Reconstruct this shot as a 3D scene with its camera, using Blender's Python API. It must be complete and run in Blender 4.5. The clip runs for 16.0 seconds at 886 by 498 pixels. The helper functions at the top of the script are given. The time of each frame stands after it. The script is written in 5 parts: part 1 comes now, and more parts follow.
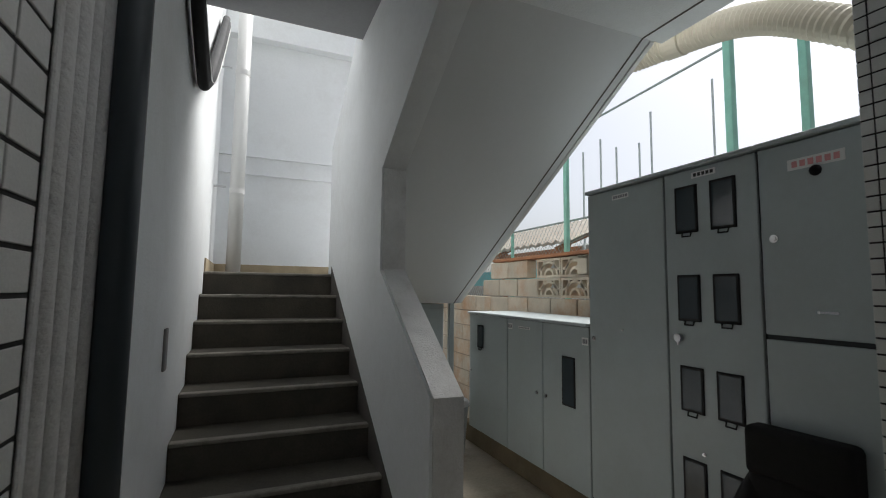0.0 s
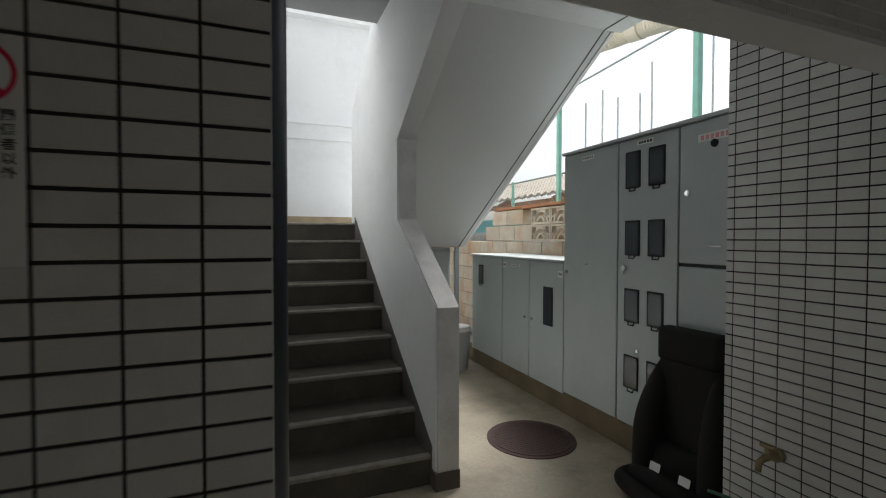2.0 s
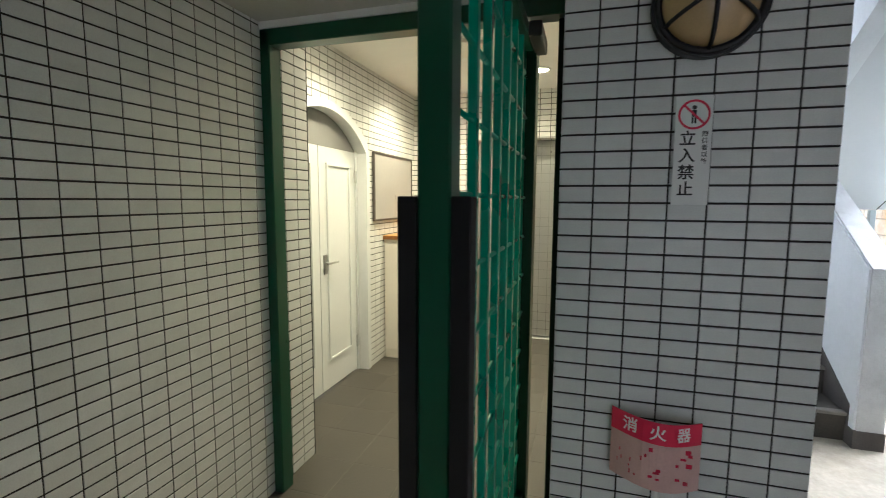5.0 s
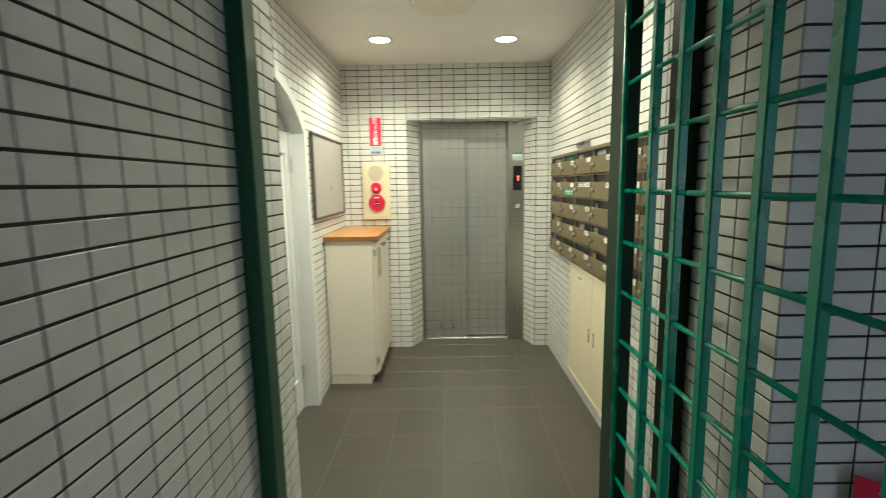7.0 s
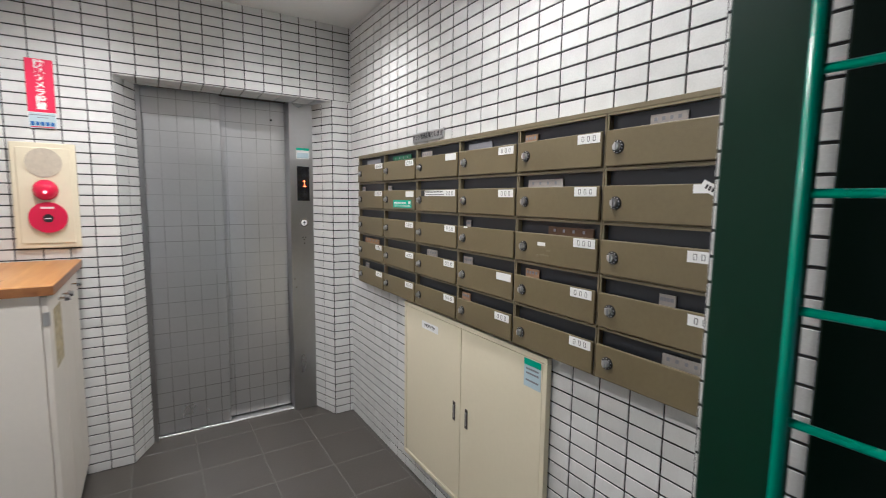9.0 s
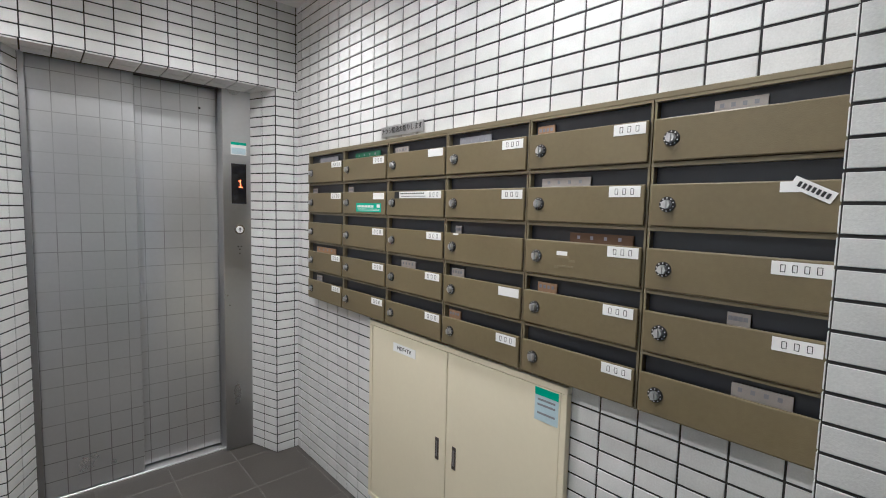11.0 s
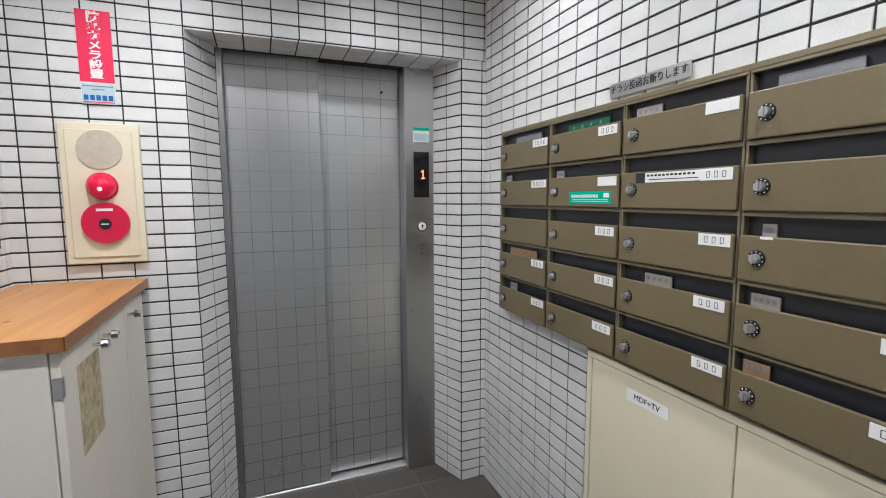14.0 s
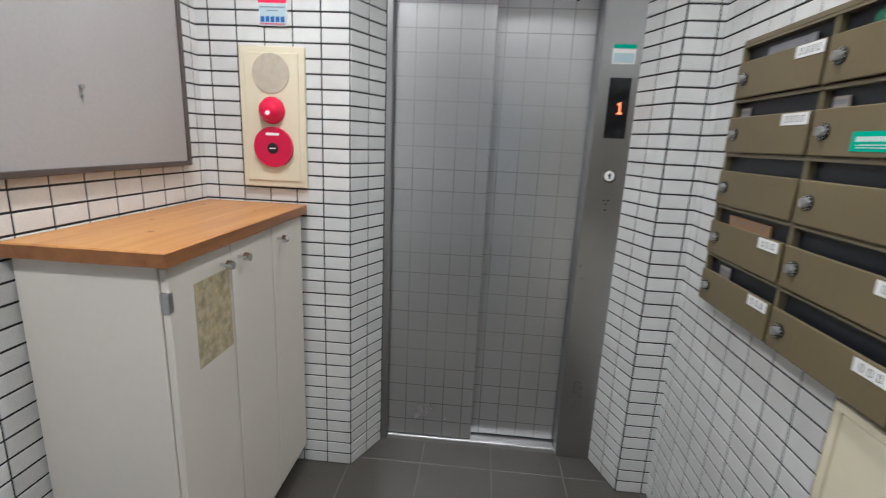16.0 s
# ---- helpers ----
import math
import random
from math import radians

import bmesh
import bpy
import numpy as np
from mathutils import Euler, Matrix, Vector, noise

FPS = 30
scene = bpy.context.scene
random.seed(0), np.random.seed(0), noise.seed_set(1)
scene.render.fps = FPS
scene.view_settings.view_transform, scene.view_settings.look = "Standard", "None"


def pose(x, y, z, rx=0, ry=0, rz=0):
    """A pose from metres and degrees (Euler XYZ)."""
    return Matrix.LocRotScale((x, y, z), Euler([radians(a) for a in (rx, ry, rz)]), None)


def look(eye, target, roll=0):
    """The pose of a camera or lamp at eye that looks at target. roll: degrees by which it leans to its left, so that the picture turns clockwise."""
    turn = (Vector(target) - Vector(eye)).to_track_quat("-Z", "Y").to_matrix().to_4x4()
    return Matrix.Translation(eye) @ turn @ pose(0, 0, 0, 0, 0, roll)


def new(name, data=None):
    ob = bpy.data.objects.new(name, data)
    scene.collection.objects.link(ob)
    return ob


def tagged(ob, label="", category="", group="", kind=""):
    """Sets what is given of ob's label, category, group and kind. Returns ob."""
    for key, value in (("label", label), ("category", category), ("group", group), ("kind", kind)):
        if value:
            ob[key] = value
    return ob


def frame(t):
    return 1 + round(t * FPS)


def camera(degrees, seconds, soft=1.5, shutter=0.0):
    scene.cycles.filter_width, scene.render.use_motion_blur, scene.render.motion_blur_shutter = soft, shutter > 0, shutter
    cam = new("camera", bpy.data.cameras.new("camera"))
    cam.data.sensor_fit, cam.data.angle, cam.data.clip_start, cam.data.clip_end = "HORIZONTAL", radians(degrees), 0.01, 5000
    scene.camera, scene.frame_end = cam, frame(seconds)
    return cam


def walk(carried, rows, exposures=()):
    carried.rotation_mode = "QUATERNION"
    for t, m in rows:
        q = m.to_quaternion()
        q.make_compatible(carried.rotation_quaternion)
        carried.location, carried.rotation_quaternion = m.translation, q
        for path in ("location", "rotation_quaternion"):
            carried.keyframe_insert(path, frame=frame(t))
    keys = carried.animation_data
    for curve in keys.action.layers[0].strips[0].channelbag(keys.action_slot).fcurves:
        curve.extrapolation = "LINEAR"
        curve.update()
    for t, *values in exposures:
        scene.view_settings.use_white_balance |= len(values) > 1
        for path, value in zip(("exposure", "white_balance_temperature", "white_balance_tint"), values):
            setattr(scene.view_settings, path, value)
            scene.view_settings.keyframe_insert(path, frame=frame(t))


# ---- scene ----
cam = camera(87.8, 16.0, soft=1.0, shutter=0.35)
PATH = [
    (0, (0.245, 0.018, 1.459), (1.023, 1.851, 1.637), 0.7),
    (0.5, (0.221, -0.117, 1.449), (1.02, 1.713, 1.566), 0.8),
    (1, (0.182, -0.297, 1.433), (1.0, 1.527, 1.479), 0.9),
    (1.5, (0.101, -0.486, 1.429), (0.885, 1.354, 1.432), 0.4),
    (2, (0.009, -0.691, 1.432), (0.746, 1.168, 1.385), 0.1),
    (2.5, (-0.073, -0.906, 1.422), (0.493, 1.01, 1.333), 0.6),
    (3, (-0.164, -1.084, 1.412), (0.152, 0.887, 1.288), 0.8),
    (3.5, (-0.327, -1.225, 1.403), (-0.299, 0.769, 1.254), 1.0),
    (4, (-0.453, -1.339, 1.406), (-0.698, 0.639, 1.238), 0.6),
    (4.5, (-0.503, -1.381, 1.403), (-0.996, 0.549, 1.217), 0.4),
    (4.7, (-0.531, -1.386, 1.401), (-1.109, 0.518, 1.204), 0.4),
    (6.8, (-1.342, -0.990, 1.446), (-1.532, 0.981, 1.162), -1.2),
    (7, (-1.398, -0.903, 1.444), (-1.416, 1.078, 1.166), -1.0),
    (7.5, (-1.505, -0.602, 1.438), (-1.146, 1.351, 1.204), 0.4),
    (8, (-1.537, -0.297, 1.444), (-0.901, 1.59, 1.227), 0.6),
    (8.5, (-1.569, -0.01, 1.431), (-0.71, 1.786, 1.2245), 0.8),
    (9, (-1.588, 0.276, 1.401), (-0.524, 1.957, 1.187), 0.7),
    (9.2, (-1.569, 0.379, 1.402), (-0.437, 2.016, 1.194), 0.8),
    (11.3, (-1.614, 0.627, 1.366), (-0.285, 2.112, 1.201), 1.4),
    (11.5, (-1.615, 0.631, 1.364), (-0.312, 2.14, 1.197), 1.6),
    (12, (-1.649, 0.699, 1.372), (-0.456, 2.295, 1.197), 1.7),
    (12.5, (-1.601, 0.829, 1.366), (-0.621, 2.565, 1.208), 1.2),
    (13, (-1.521, 1.004, 1.375), (-0.704, 2.822, 1.208), 0.6),
    (13.5, (-1.489, 1.09, 1.374), (-0.752, 2.939, 1.181), 0.3),
    (14, (-1.492, 1.128, 1.376), (-0.761, 2.977, 1.158), -0.2),
    (14.5, (-1.497, 1.145, 1.38), (-0.82, 3.012, 1.141), -0.7),
    (15, (-1.416, 1.186, 1.38), (-0.946, 3.108, 1.084), -0.1),
    (15.5, (-1.273, 1.274, 1.37), (-1.116, 3.235, 1.01), 1.4),
    (16, (-1.242, 1.421, 1.345), (-1.396, 3.362, 0.888), 2.6),
]
EXPOSURES = [
    (0.0, -0.15, 6250, 10), (1.0, 0.12, 6250, 10), (2.0, 0.35, 6350, 10), (2.5, 0.65, 6450, 6), (3.0, 1.15, 6600, 2), (3.5, 1.5, 6450, 2), (4.0, 1.95, 6000, 6),
    (4.7, 2.3, 5550, 11), (6.8, 2.15, 5350, 10), (6.95, 2.1, 5200, 9), (7.5, 1.9, 4850, 18), (9.2, 1.75, 4600, 29), (11.3, 1.8, 4550, 28), (13.0, 1.75, 4500, 28), (16.0, 1.6, 4500, 27)]
walk(cam, [(t, look(eye, target, roll)) for t, eye, target, roll in PATH], EXPOSURES)

# ---- world and light ----
world = bpy.data.worlds.new("overcast_sky")
scene.world = world
world.use_nodes = True
wn = world.node_tree
wn.nodes.clear()
sky = wn.nodes.new("ShaderNodeTexSky")
sky.sky_type, sky.sun_disc = "NISHITA", False
sky.sun_elevation, sky.sun_rotation = radians(55), radians(70)
sky.dust_density = 4.0
pale = wn.nodes.new("ShaderNodeHueSaturation")
pale.inputs["Saturation"].default_value = 0.35
back = wn.nodes.new("ShaderNodeBackground")
back.inputs["Strength"].default_value = 0.15
wout = wn.nodes.new("ShaderNodeOutputWorld")
wn.links.new(sky.outputs[0], pale.inputs["Color"])
wn.links.new(pale.outputs[0], back.inputs["Color"])
wn.links.new(back.outputs[0], wout.inputs[0])

sun = new("sun", bpy.data.lights.new("sun", "SUN"))
sun.data.energy, sun.data.angle, sun.data.color = 5.0, radians(40), (1.0, 0.96, 0.9)
sun.matrix_world = look((9, 3, 13), (0, 0, 0))

DOWNLIGHTS = ((-1.835, 2.40, 17), (-0.968, 2.44, 10.5), (-1.82, 1.27, 14), (-0.968, 1.30, 12))
for lx, ly, watts in DOWNLIGHTS:
    dl = new("downlight_lamp", bpy.data.lights.new("downlight_lamp", "SPOT"))
    dl.data.energy, dl.data.color = watts, (1.0, 0.84, 0.48)
    dl.data.spot_size, dl.data.spot_blend, dl.data.shadow_soft_size = radians(148), 0.72, 0.05
    dl.location = (lx, ly, 2.40)

# ---- materials ----
def mat(name, base, rough=0.6, metal=0.0, var=0.12, scale=8.0, bump=0.0, bscale=60.0, fine=0.5, spec=0.5, stain=None, stain_amount=0.0, island=0.0, stain_scale=1.5, coat=0.0):
    """A surface with variation at two scales, fine relief and optional stains."""
    m = bpy.data.materials.new(name)
    m.use_nodes = True
    t = m.node_tree
    n, l = t.nodes, t.links
    bs = n["Principled BSDF"]
    bs.inputs["Metallic"].default_value = metal
    bs.inputs["Specular IOR Level"].default_value = spec
    bs.inputs["Coat Weight"].default_value = coat
    co = n.new("ShaderNodeTexCoord")
    big = n.new("ShaderNodeTexNoise")
    big.inputs["Scale"].default_value, big.inputs["Detail"].default_value = scale, 6
    small = n.new("ShaderNodeTexNoise")
    small.inputs["Scale"].default_value, small.inputs["Detail"].default_value = scale * 18, 3
    geo = n.new("ShaderNodeNewGeometry")
    for tex in (big, small):
        l.new(geo.outputs["Position"], tex.inputs["Vector"])
    add = n.new("ShaderNodeMath")
    add.operation = "MULTIPLY_ADD"
    add.inputs[1].default_value = fine
    l.new(small.outputs["Fac"], add.inputs[0])
    l.new(big.outputs["Fac"], add.inputs[2])
    ramp = n.new("ShaderNodeMapRange")
    ramp.inputs["From Min"].default_value, ramp.inputs["From Max"].default_value = 0.3 + 0.3 * fine, 0.7 + 0.7 * fine
    ramp.inputs["To Min"].default_value, ramp.inputs["To Max"].default_value = 1 - var, 1 + var
    l.new(add.outputs[0], ramp.inputs[0])
    val = ramp.outputs[0]
    if island:
        info = n.new("ShaderNodeObjectInfo")
        s = n.new("ShaderNodeMath")
        s.operation = "ADD"
        l.new(info.outputs["Random"], s.inputs[0])
        l.new(geo.outputs["Random Per Island"], s.inputs[1])
        f = n.new("ShaderNodeMath")
        f.operation = "FRACT"
        l.new(s.outputs[0], f.inputs[0])
        r = n.new("ShaderNodeMapRange")
        r.inputs["To Min"].default_value, r.inputs["To Max"].default_value = 1 - island, 1 + island
        l.new(f.outputs[0], r.inputs[0])
        mu = n.new("ShaderNodeMath")
        mu.operation = "MULTIPLY"
        l.new(val, mu.inputs[0])
        l.new(r.outputs[0], mu.inputs[1])
        val = mu.outputs[0]
    col = n.new("ShaderNodeMix")
    col.data_type, col.blend_type = "RGBA", "MULTIPLY"
    col.inputs["Factor"].default_value = 1
    col.inputs["A"].default_value = (*base, 1)
    l.new(val, col.inputs["B"])
    out = col.outputs["Result"]
    if stain:
        sn = n.new("ShaderNodeTexNoise")
        sn.inputs["Scale"].default_value, sn.inputs["Detail"].default_value, sn.inputs["Roughness"].default_value = stain_scale, 8, 0.7
        l.new(geo.outputs["Position"], sn.inputs["Vector"])
        sr = n.new("ShaderNodeMapRange")
        sr.inputs["From Min"].default_value, sr.inputs["From Max"].default_value = 0.48, 0.72
        sr.inputs["To Max"].default_value = stain_amount
        l.new(sn.outputs["Fac"], sr.inputs[0])
        mx = n.new("ShaderNodeMix")
        mx.data_type = "RGBA"
        l.new(sr.outputs[0], mx.inputs["Factor"])
        l.new(out, mx.inputs["A"])
        mx.inputs["B"].default_value = (*stain, 1)
        out = mx.outputs["Result"]
    l.new(out, bs.inputs["Base Color"])
    rr = n.new("ShaderNodeMapRange")
    rr.inputs["To Min"].default_value, rr.inputs["To Max"].default_value = max(0.02, rough * 0.8), min(1, rough * 1.2)
    l.new(big.outputs["Fac"], rr.inputs[0])
    l.new(rr.outputs[0], bs.inputs["Roughness"])
    if bump:
        bt = n.new("ShaderNodeTexNoise")
        bt.inputs["Scale"].default_value, bt.inputs["Detail"].default_value = bscale, 5
        l.new(geo.outputs["Position"], bt.inputs["Vector"])
        bp = n.new("ShaderNodeBump")
        bp.inputs["Strength"].default_value, bp.inputs["Distance"].default_value = bump, 0.004
        l.new(bt.outputs["Fac"], bp.inputs["Height"])
        l.new(bp.outputs[0], bs.inputs["Normal"])
    return m


def glow(name, colour, strength):
    m = bpy.data.materials.new(name)
    m.use_nodes = True
    bs = m.node_tree.nodes["Principled BSDF"]
    bs.inputs["Base Color"].default_value = (*colour, 1)
    bs.inputs["Emission Color"].default_value = (*colour, 1)
    bs.inputs["Emission Strength"].default_value = strength
    bs.inputs["Roughness"].default_value = 0.12
    return m


def wood(name, base, dark):
    m = mat(name, base, 0.35, var=0.1, scale=3, bump=0.1)
    t = m.node_tree
    n, l = t.nodes, t.links
    geo = n.new("ShaderNodeNewGeometry")
    mp = n.new("ShaderNodeMapping")
    mp.inputs["Scale"].default_value = (14, 0.9, 14)
    l.new(geo.outputs["Position"], mp.inputs["Vector"])
    ns = n.new("ShaderNodeTexNoise")
    ns.inputs["Scale"].default_value, ns.inputs["Detail"].default_value, ns.inputs["Distortion"].default_value = 2.2, 8, 0.6
    l.new(mp.outputs[0], ns.inputs["Vector"])
    cr = n.new("ShaderNodeValToRGB")
    cr.color_ramp.elements[0].position, cr.color_ramp.elements[1].position = 0.3, 0.7
    cr.color_ramp.elements[0].color, cr.color_ramp.elements[1].color = (*dark, 1), (*base, 1)
    l.new(ns.outputs["Fac"], cr.inputs[0])
    l.new(cr.outputs[0], n["Principled BSDF"].inputs["Base Color"])
    return m


def brushed(name, base, rough, vertical=True):
    m = mat(name, base, rough, 1.0, var=0.05, scale=3)
    t = m.node_tree
    n, l = t.nodes, t.links
    geo = n.new("ShaderNodeNewGeometry")
    mp = n.new("ShaderNodeMapping")
    mp.inputs["Scale"].default_value = (900, 900, 3) if vertical else (3, 3, 900)
    l.new(geo.outputs["Position"], mp.inputs["Vector"])
    ns = n.new("ShaderNodeTexNoise")
    ns.inputs["Scale"].default_value = 1.0
    l.new(mp.outputs[0], ns.inputs["Vector"])
    bp = n.new("ShaderNodeBump")
    bp.inputs["Strength"].default_value, bp.inputs["Distance"].default_value = 0.03, 0.001
    l.new(ns.outputs["Fac"], bp.inputs["Height"])
    l.new(bp.outputs[0], n["Principled BSDF"].inputs["Normal"])
    return m


def reflection_grid(m):
    """Faint square lines, a tenth of a metre apart: a reflection painted into sheet steel."""
    n, l = m.node_tree.nodes, m.node_tree.links
    bs = n["Principled BSDF"]
    geo = n.new("ShaderNodeNewGeometry")
    sp = n.new("ShaderNodeSeparateXYZ")
    l.new(geo.outputs["Position"], sp.inputs[0])
    masks = []
    for axis, pitch in (("X", 0.085), ("Z", 0.088)):
        pp = n.new("ShaderNodeMath")
        pp.operation = "PINGPONG"
        pp.inputs[1].default_value = pitch / 2
        l.new(sp.outputs[axis], pp.inputs[0])
        lt = n.new("ShaderNodeMath")
        lt.operation = "LESS_THAN"
        lt.inputs[1].default_value = 0.0019
        l.new(pp.outputs[0], lt.inputs[0])
        masks.append(lt)
    mx = n.new("ShaderNodeMath")
    mx.operation = "MAXIMUM"
    l.new(masks[0].outputs[0], mx.inputs[0])
    l.new(masks[1].outputs[0], mx.inputs[1])
    # noise that fades the painted reflection lines in bands
    grid_noise = n.new("ShaderNodeTexNoise")
    grid_noise.inputs["Scale"].default_value, grid_noise.inputs["Detail"].default_value = 1.0, 4
    band = n.new("ShaderNodeMapping")
    band.inputs["Scale"].default_value = (0.8, 0.8, 3.2)
    l.new(geo.outputs["Position"], band.inputs["Vector"])
    l.new(band.outputs[0], grid_noise.inputs["Vector"])
    worn = n.new("ShaderNodeMapRange")
    worn.inputs["From Min"].default_value, worn.inputs["From Max"].default_value = 0.40, 0.62
    worn.inputs["To Min"].default_value, worn.inputs["To Max"].default_value = 0.22, 0.75
    l.new(grid_noise.outputs["Fac"], worn.inputs[0])
    amt = n.new("ShaderNodeMath")
    amt.operation = "MULTIPLY"
    l.new(mx.outputs[0], amt.inputs[0])
    l.new(worn.outputs[0], amt.inputs[1])
    old = bs.inputs["Base Color"].links[0].from_socket
    mix = n.new("ShaderNodeMix")
    mix.data_type = "RGBA"
    l.new(amt.outputs[0], mix.inputs["Factor"])
    l.new(old, mix.inputs["A"])
    mix.inputs["B"].default_value = (0.2, 0.2, 0.2, 1)
    l.new(mix.outputs["Result"], bs.inputs["Base Color"])


TILE = mat("glazed_wall_tile", (0.66, 0.66, 0.64), 0.32, var=0.10, scale=14, fine=1.0, bump=0.16, bscale=220, island=0.05, stain=(0.42, 0.40, 0.36), stain_amount=0.18)
GROUT = mat("dark_grout", (0.030, 0.029, 0.028), 0.95, var=0.3, scale=20)
PLASTER = mat("painted_plaster_ceiling", (0.83, 0.82, 0.79), 0.85, var=0.03, scale=4, bump=0.1)
STUCCO = mat("painted_stucco", (0.81, 0.83, 0.835), 0.8, var=0.045, scale=2.2, bump=0.5, bscale=90, stain=(0.58, 0.58, 0.56), stain_amount=0.35, stain_scale=2.2)
# porch ceiling, greyer than the lobby plaster, with faint stains
PORCHCEIL = mat("greyer_porch_ceiling", (0.58, 0.575, 0.55), 0.85, var=0.06, scale=3, bump=0.15, stain=(0.42, 0.40, 0.36), stain_amount=0.3)
# slab over the lower flight, a darker grey than the stucco and soffit
SLAB = mat("dark_grey_concrete_slab", (0.36, 0.365, 0.37), 0.85, var=0.1, scale=3, bump=0.3, stain=(0.25, 0.25, 0.24), stain_amount=0.4)
SOFFIT = mat("smooth_painted_soffit", (0.68, 0.695, 0.70), 0.75, var=0.025, scale=1.5, bump=0.12, stain=(0.6, 0.6, 0.6), stain_amount=0.2)
ROUGHCAP = mat("rough_painted_cap", (0.72, 0.72, 0.71), 0.85, var=0.14, scale=12, bump=1.0, bscale=110, stain=(0.25, 0.24, 0.22), stain_amount=0.5, stain_scale=6)
STEP = mat("worn_concrete_step", (0.080, 0.071, 0.055), 0.85, var=0.34, scale=5, bump=0.5, stain=(0.035, 0.033, 0.028), stain_amount=0.8, stain_scale=3)
NOSING = mat("worn_step_edge", (0.25, 0.232, 0.20), 0.75, var=0.25, scale=9, bump=0.4, stain=(0.09, 0.078, 0.06), stain_amount=0.85, stain_scale=7)
CONCRETE = mat("stained_concrete_floor", (0.45, 0.40, 0.31), 0.5, var=0.24, scale=2.2, bump=0.25, stain=(0.19, 0.145, 0.085), stain_amount=0.75, stain_scale=1.6)
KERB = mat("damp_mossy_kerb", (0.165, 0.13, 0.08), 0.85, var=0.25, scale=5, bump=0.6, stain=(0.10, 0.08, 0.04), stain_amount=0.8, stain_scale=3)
BASE = mat("dark_skirting", (0.10, 0.09, 0.08), 0.85, var=0.25, scale=9, bump=0.4)
TAN = mat("tan_skirting", (0.42, 0.34, 0.22), 0.85, var=0.2, scale=8, bump=0.3, stain=(0.2, 0.15, 0.1), stain_amount=0.5)
FLOORTILE = mat("grey_floor_tile", (0.078, 0.070, 0.059), 0.36, var=0.12, scale=5, fine=0.8, bump=0.15, island=0.05, stain=(0.09, 0.085, 0.08), stain_amount=0.4)
FLOORGROUT = mat("floor_joint", (0.14, 0.132, 0.12), 0.9, var=0.15)
CABPAINT = mat("grey_cabinet_paint", (0.44, 0.495, 0.50), 0.42, var=0.04, scale=2.5, bump=0.05, stain=(0.33, 0.34, 0.33), stain_amount=0.3)
CABDARK = mat("cabinet_gap_shade", (0.05, 0.055, 0.06), 0.7)
CABGLASS = mat("dark_inspection_glass", (0.035, 0.05, 0.06), 0.12, var=0.1, coat=0.3)
RUBBER = mat("black_rubber", (0.012, 0.012, 0.013), 0.6, spec=0.2)
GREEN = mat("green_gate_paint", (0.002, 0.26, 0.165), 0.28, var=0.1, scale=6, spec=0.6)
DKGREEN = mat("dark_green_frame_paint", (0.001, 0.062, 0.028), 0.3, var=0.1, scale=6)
BLACK = mat("black_coated_metal", (0.012, 0.012, 0.014), 0.45, var=0.1)
# darker copies of the frame green: shade painted into hinge stile and right jamb
HINGEGREEN = mat("shaded_green_stile_paint", (0.001, 0.030, 0.012), 0.38, var=0.1, scale=6, spec=0.25)
SHADEGREEN = mat("shaded_green_jamb_paint", (0.001, 0.010, 0.005), 0.45, var=0.1, scale=6, spec=0.2)
STEEL = brushed("brushed_stainless", (0.65, 0.65, 0.65), 0.30)
STEEL.node_tree.nodes["Principled BSDF"].inputs["Metallic"].default_value = 0.82
reflection_grid(STEEL)
STEELDARK = brushed("brushed_stainless_column", (0.50, 0.50, 0.50), 0.30)
ALU = mat("aluminium", (0.6, 0.6, 0.6), 0.35, 0.9, var=0.05)
CHROME = mat("chrome", (0.75, 0.75, 0.75), 0.12, 1.0, var=0.03)
BROWN = mat("olive_brown_mailbox_paint", (0.155, 0.124, 0.060), 0.38, var=0.09, scale=5, fine=0.7, bump=0.12, bscale=400)
BROWNEDGE = mat("olive_brown_frame", (0.20, 0.168, 0.095), 0.4, 0.2, var=0.06)
INNER = mat("shaded_mailbox_inside", (0.020, 0.022, 0.028), 0.35, var=0.1)
CREAM = mat("cream_panel", (0.72, 0.66, 0.48), 0.5, var=0.03, scale=3, bump=0.05, stain=(0.55, 0.48, 0.33), stain_amount=0.15)
CREAMLITE = mat("pale_cream_laminate", (0.80, 0.75, 0.66), 0.5, var=0.03, scale=3, stain=(0.56, 0.51, 0.42), stain_amount=0.2)
WHITEDOOR = mat("white_door_paint", (0.70, 0.71, 0.71), 0.45, var=0.03, scale=4)
GREYPANEL = mat("grey_panel", (0.26, 0.255, 0.25), 0.6, var=0.05, scale=4)
BOARD = mat("grey_notice_felt", (0.40, 0.385, 0.37), 0.95, var=0.05, scale=6, fine=1.0, bump=0.5, bscale=700)
BRONZE = mat("dark_bronze_frame", (0.10, 0.085, 0.075), 0.45, 0.3)
WOODTOP = wood("varnished_pine", (0.56, 0.30, 0.080), (0.43, 0.195, 0.045))
WOODEDGE = wood("varnished_pine_edge", (0.34, 0.145, 0.035), (0.22, 0.085, 0.02))
RED = mat("red_plastic", (0.56, 0.004, 0.05), 0.3, var=0.03)
SIGNRED = mat("red_sign_print", (0.72, 0.016, 0.075), 0.4, var=0.03)
WHITE = mat("white_label", (0.80, 0.80, 0.78), 0.5, var=0.03)
INK = mat("black_print", (0.02, 0.02, 0.02), 0.6)
GREYINK = mat("grey_print", (0.22, 0.22, 0.24), 0.6)
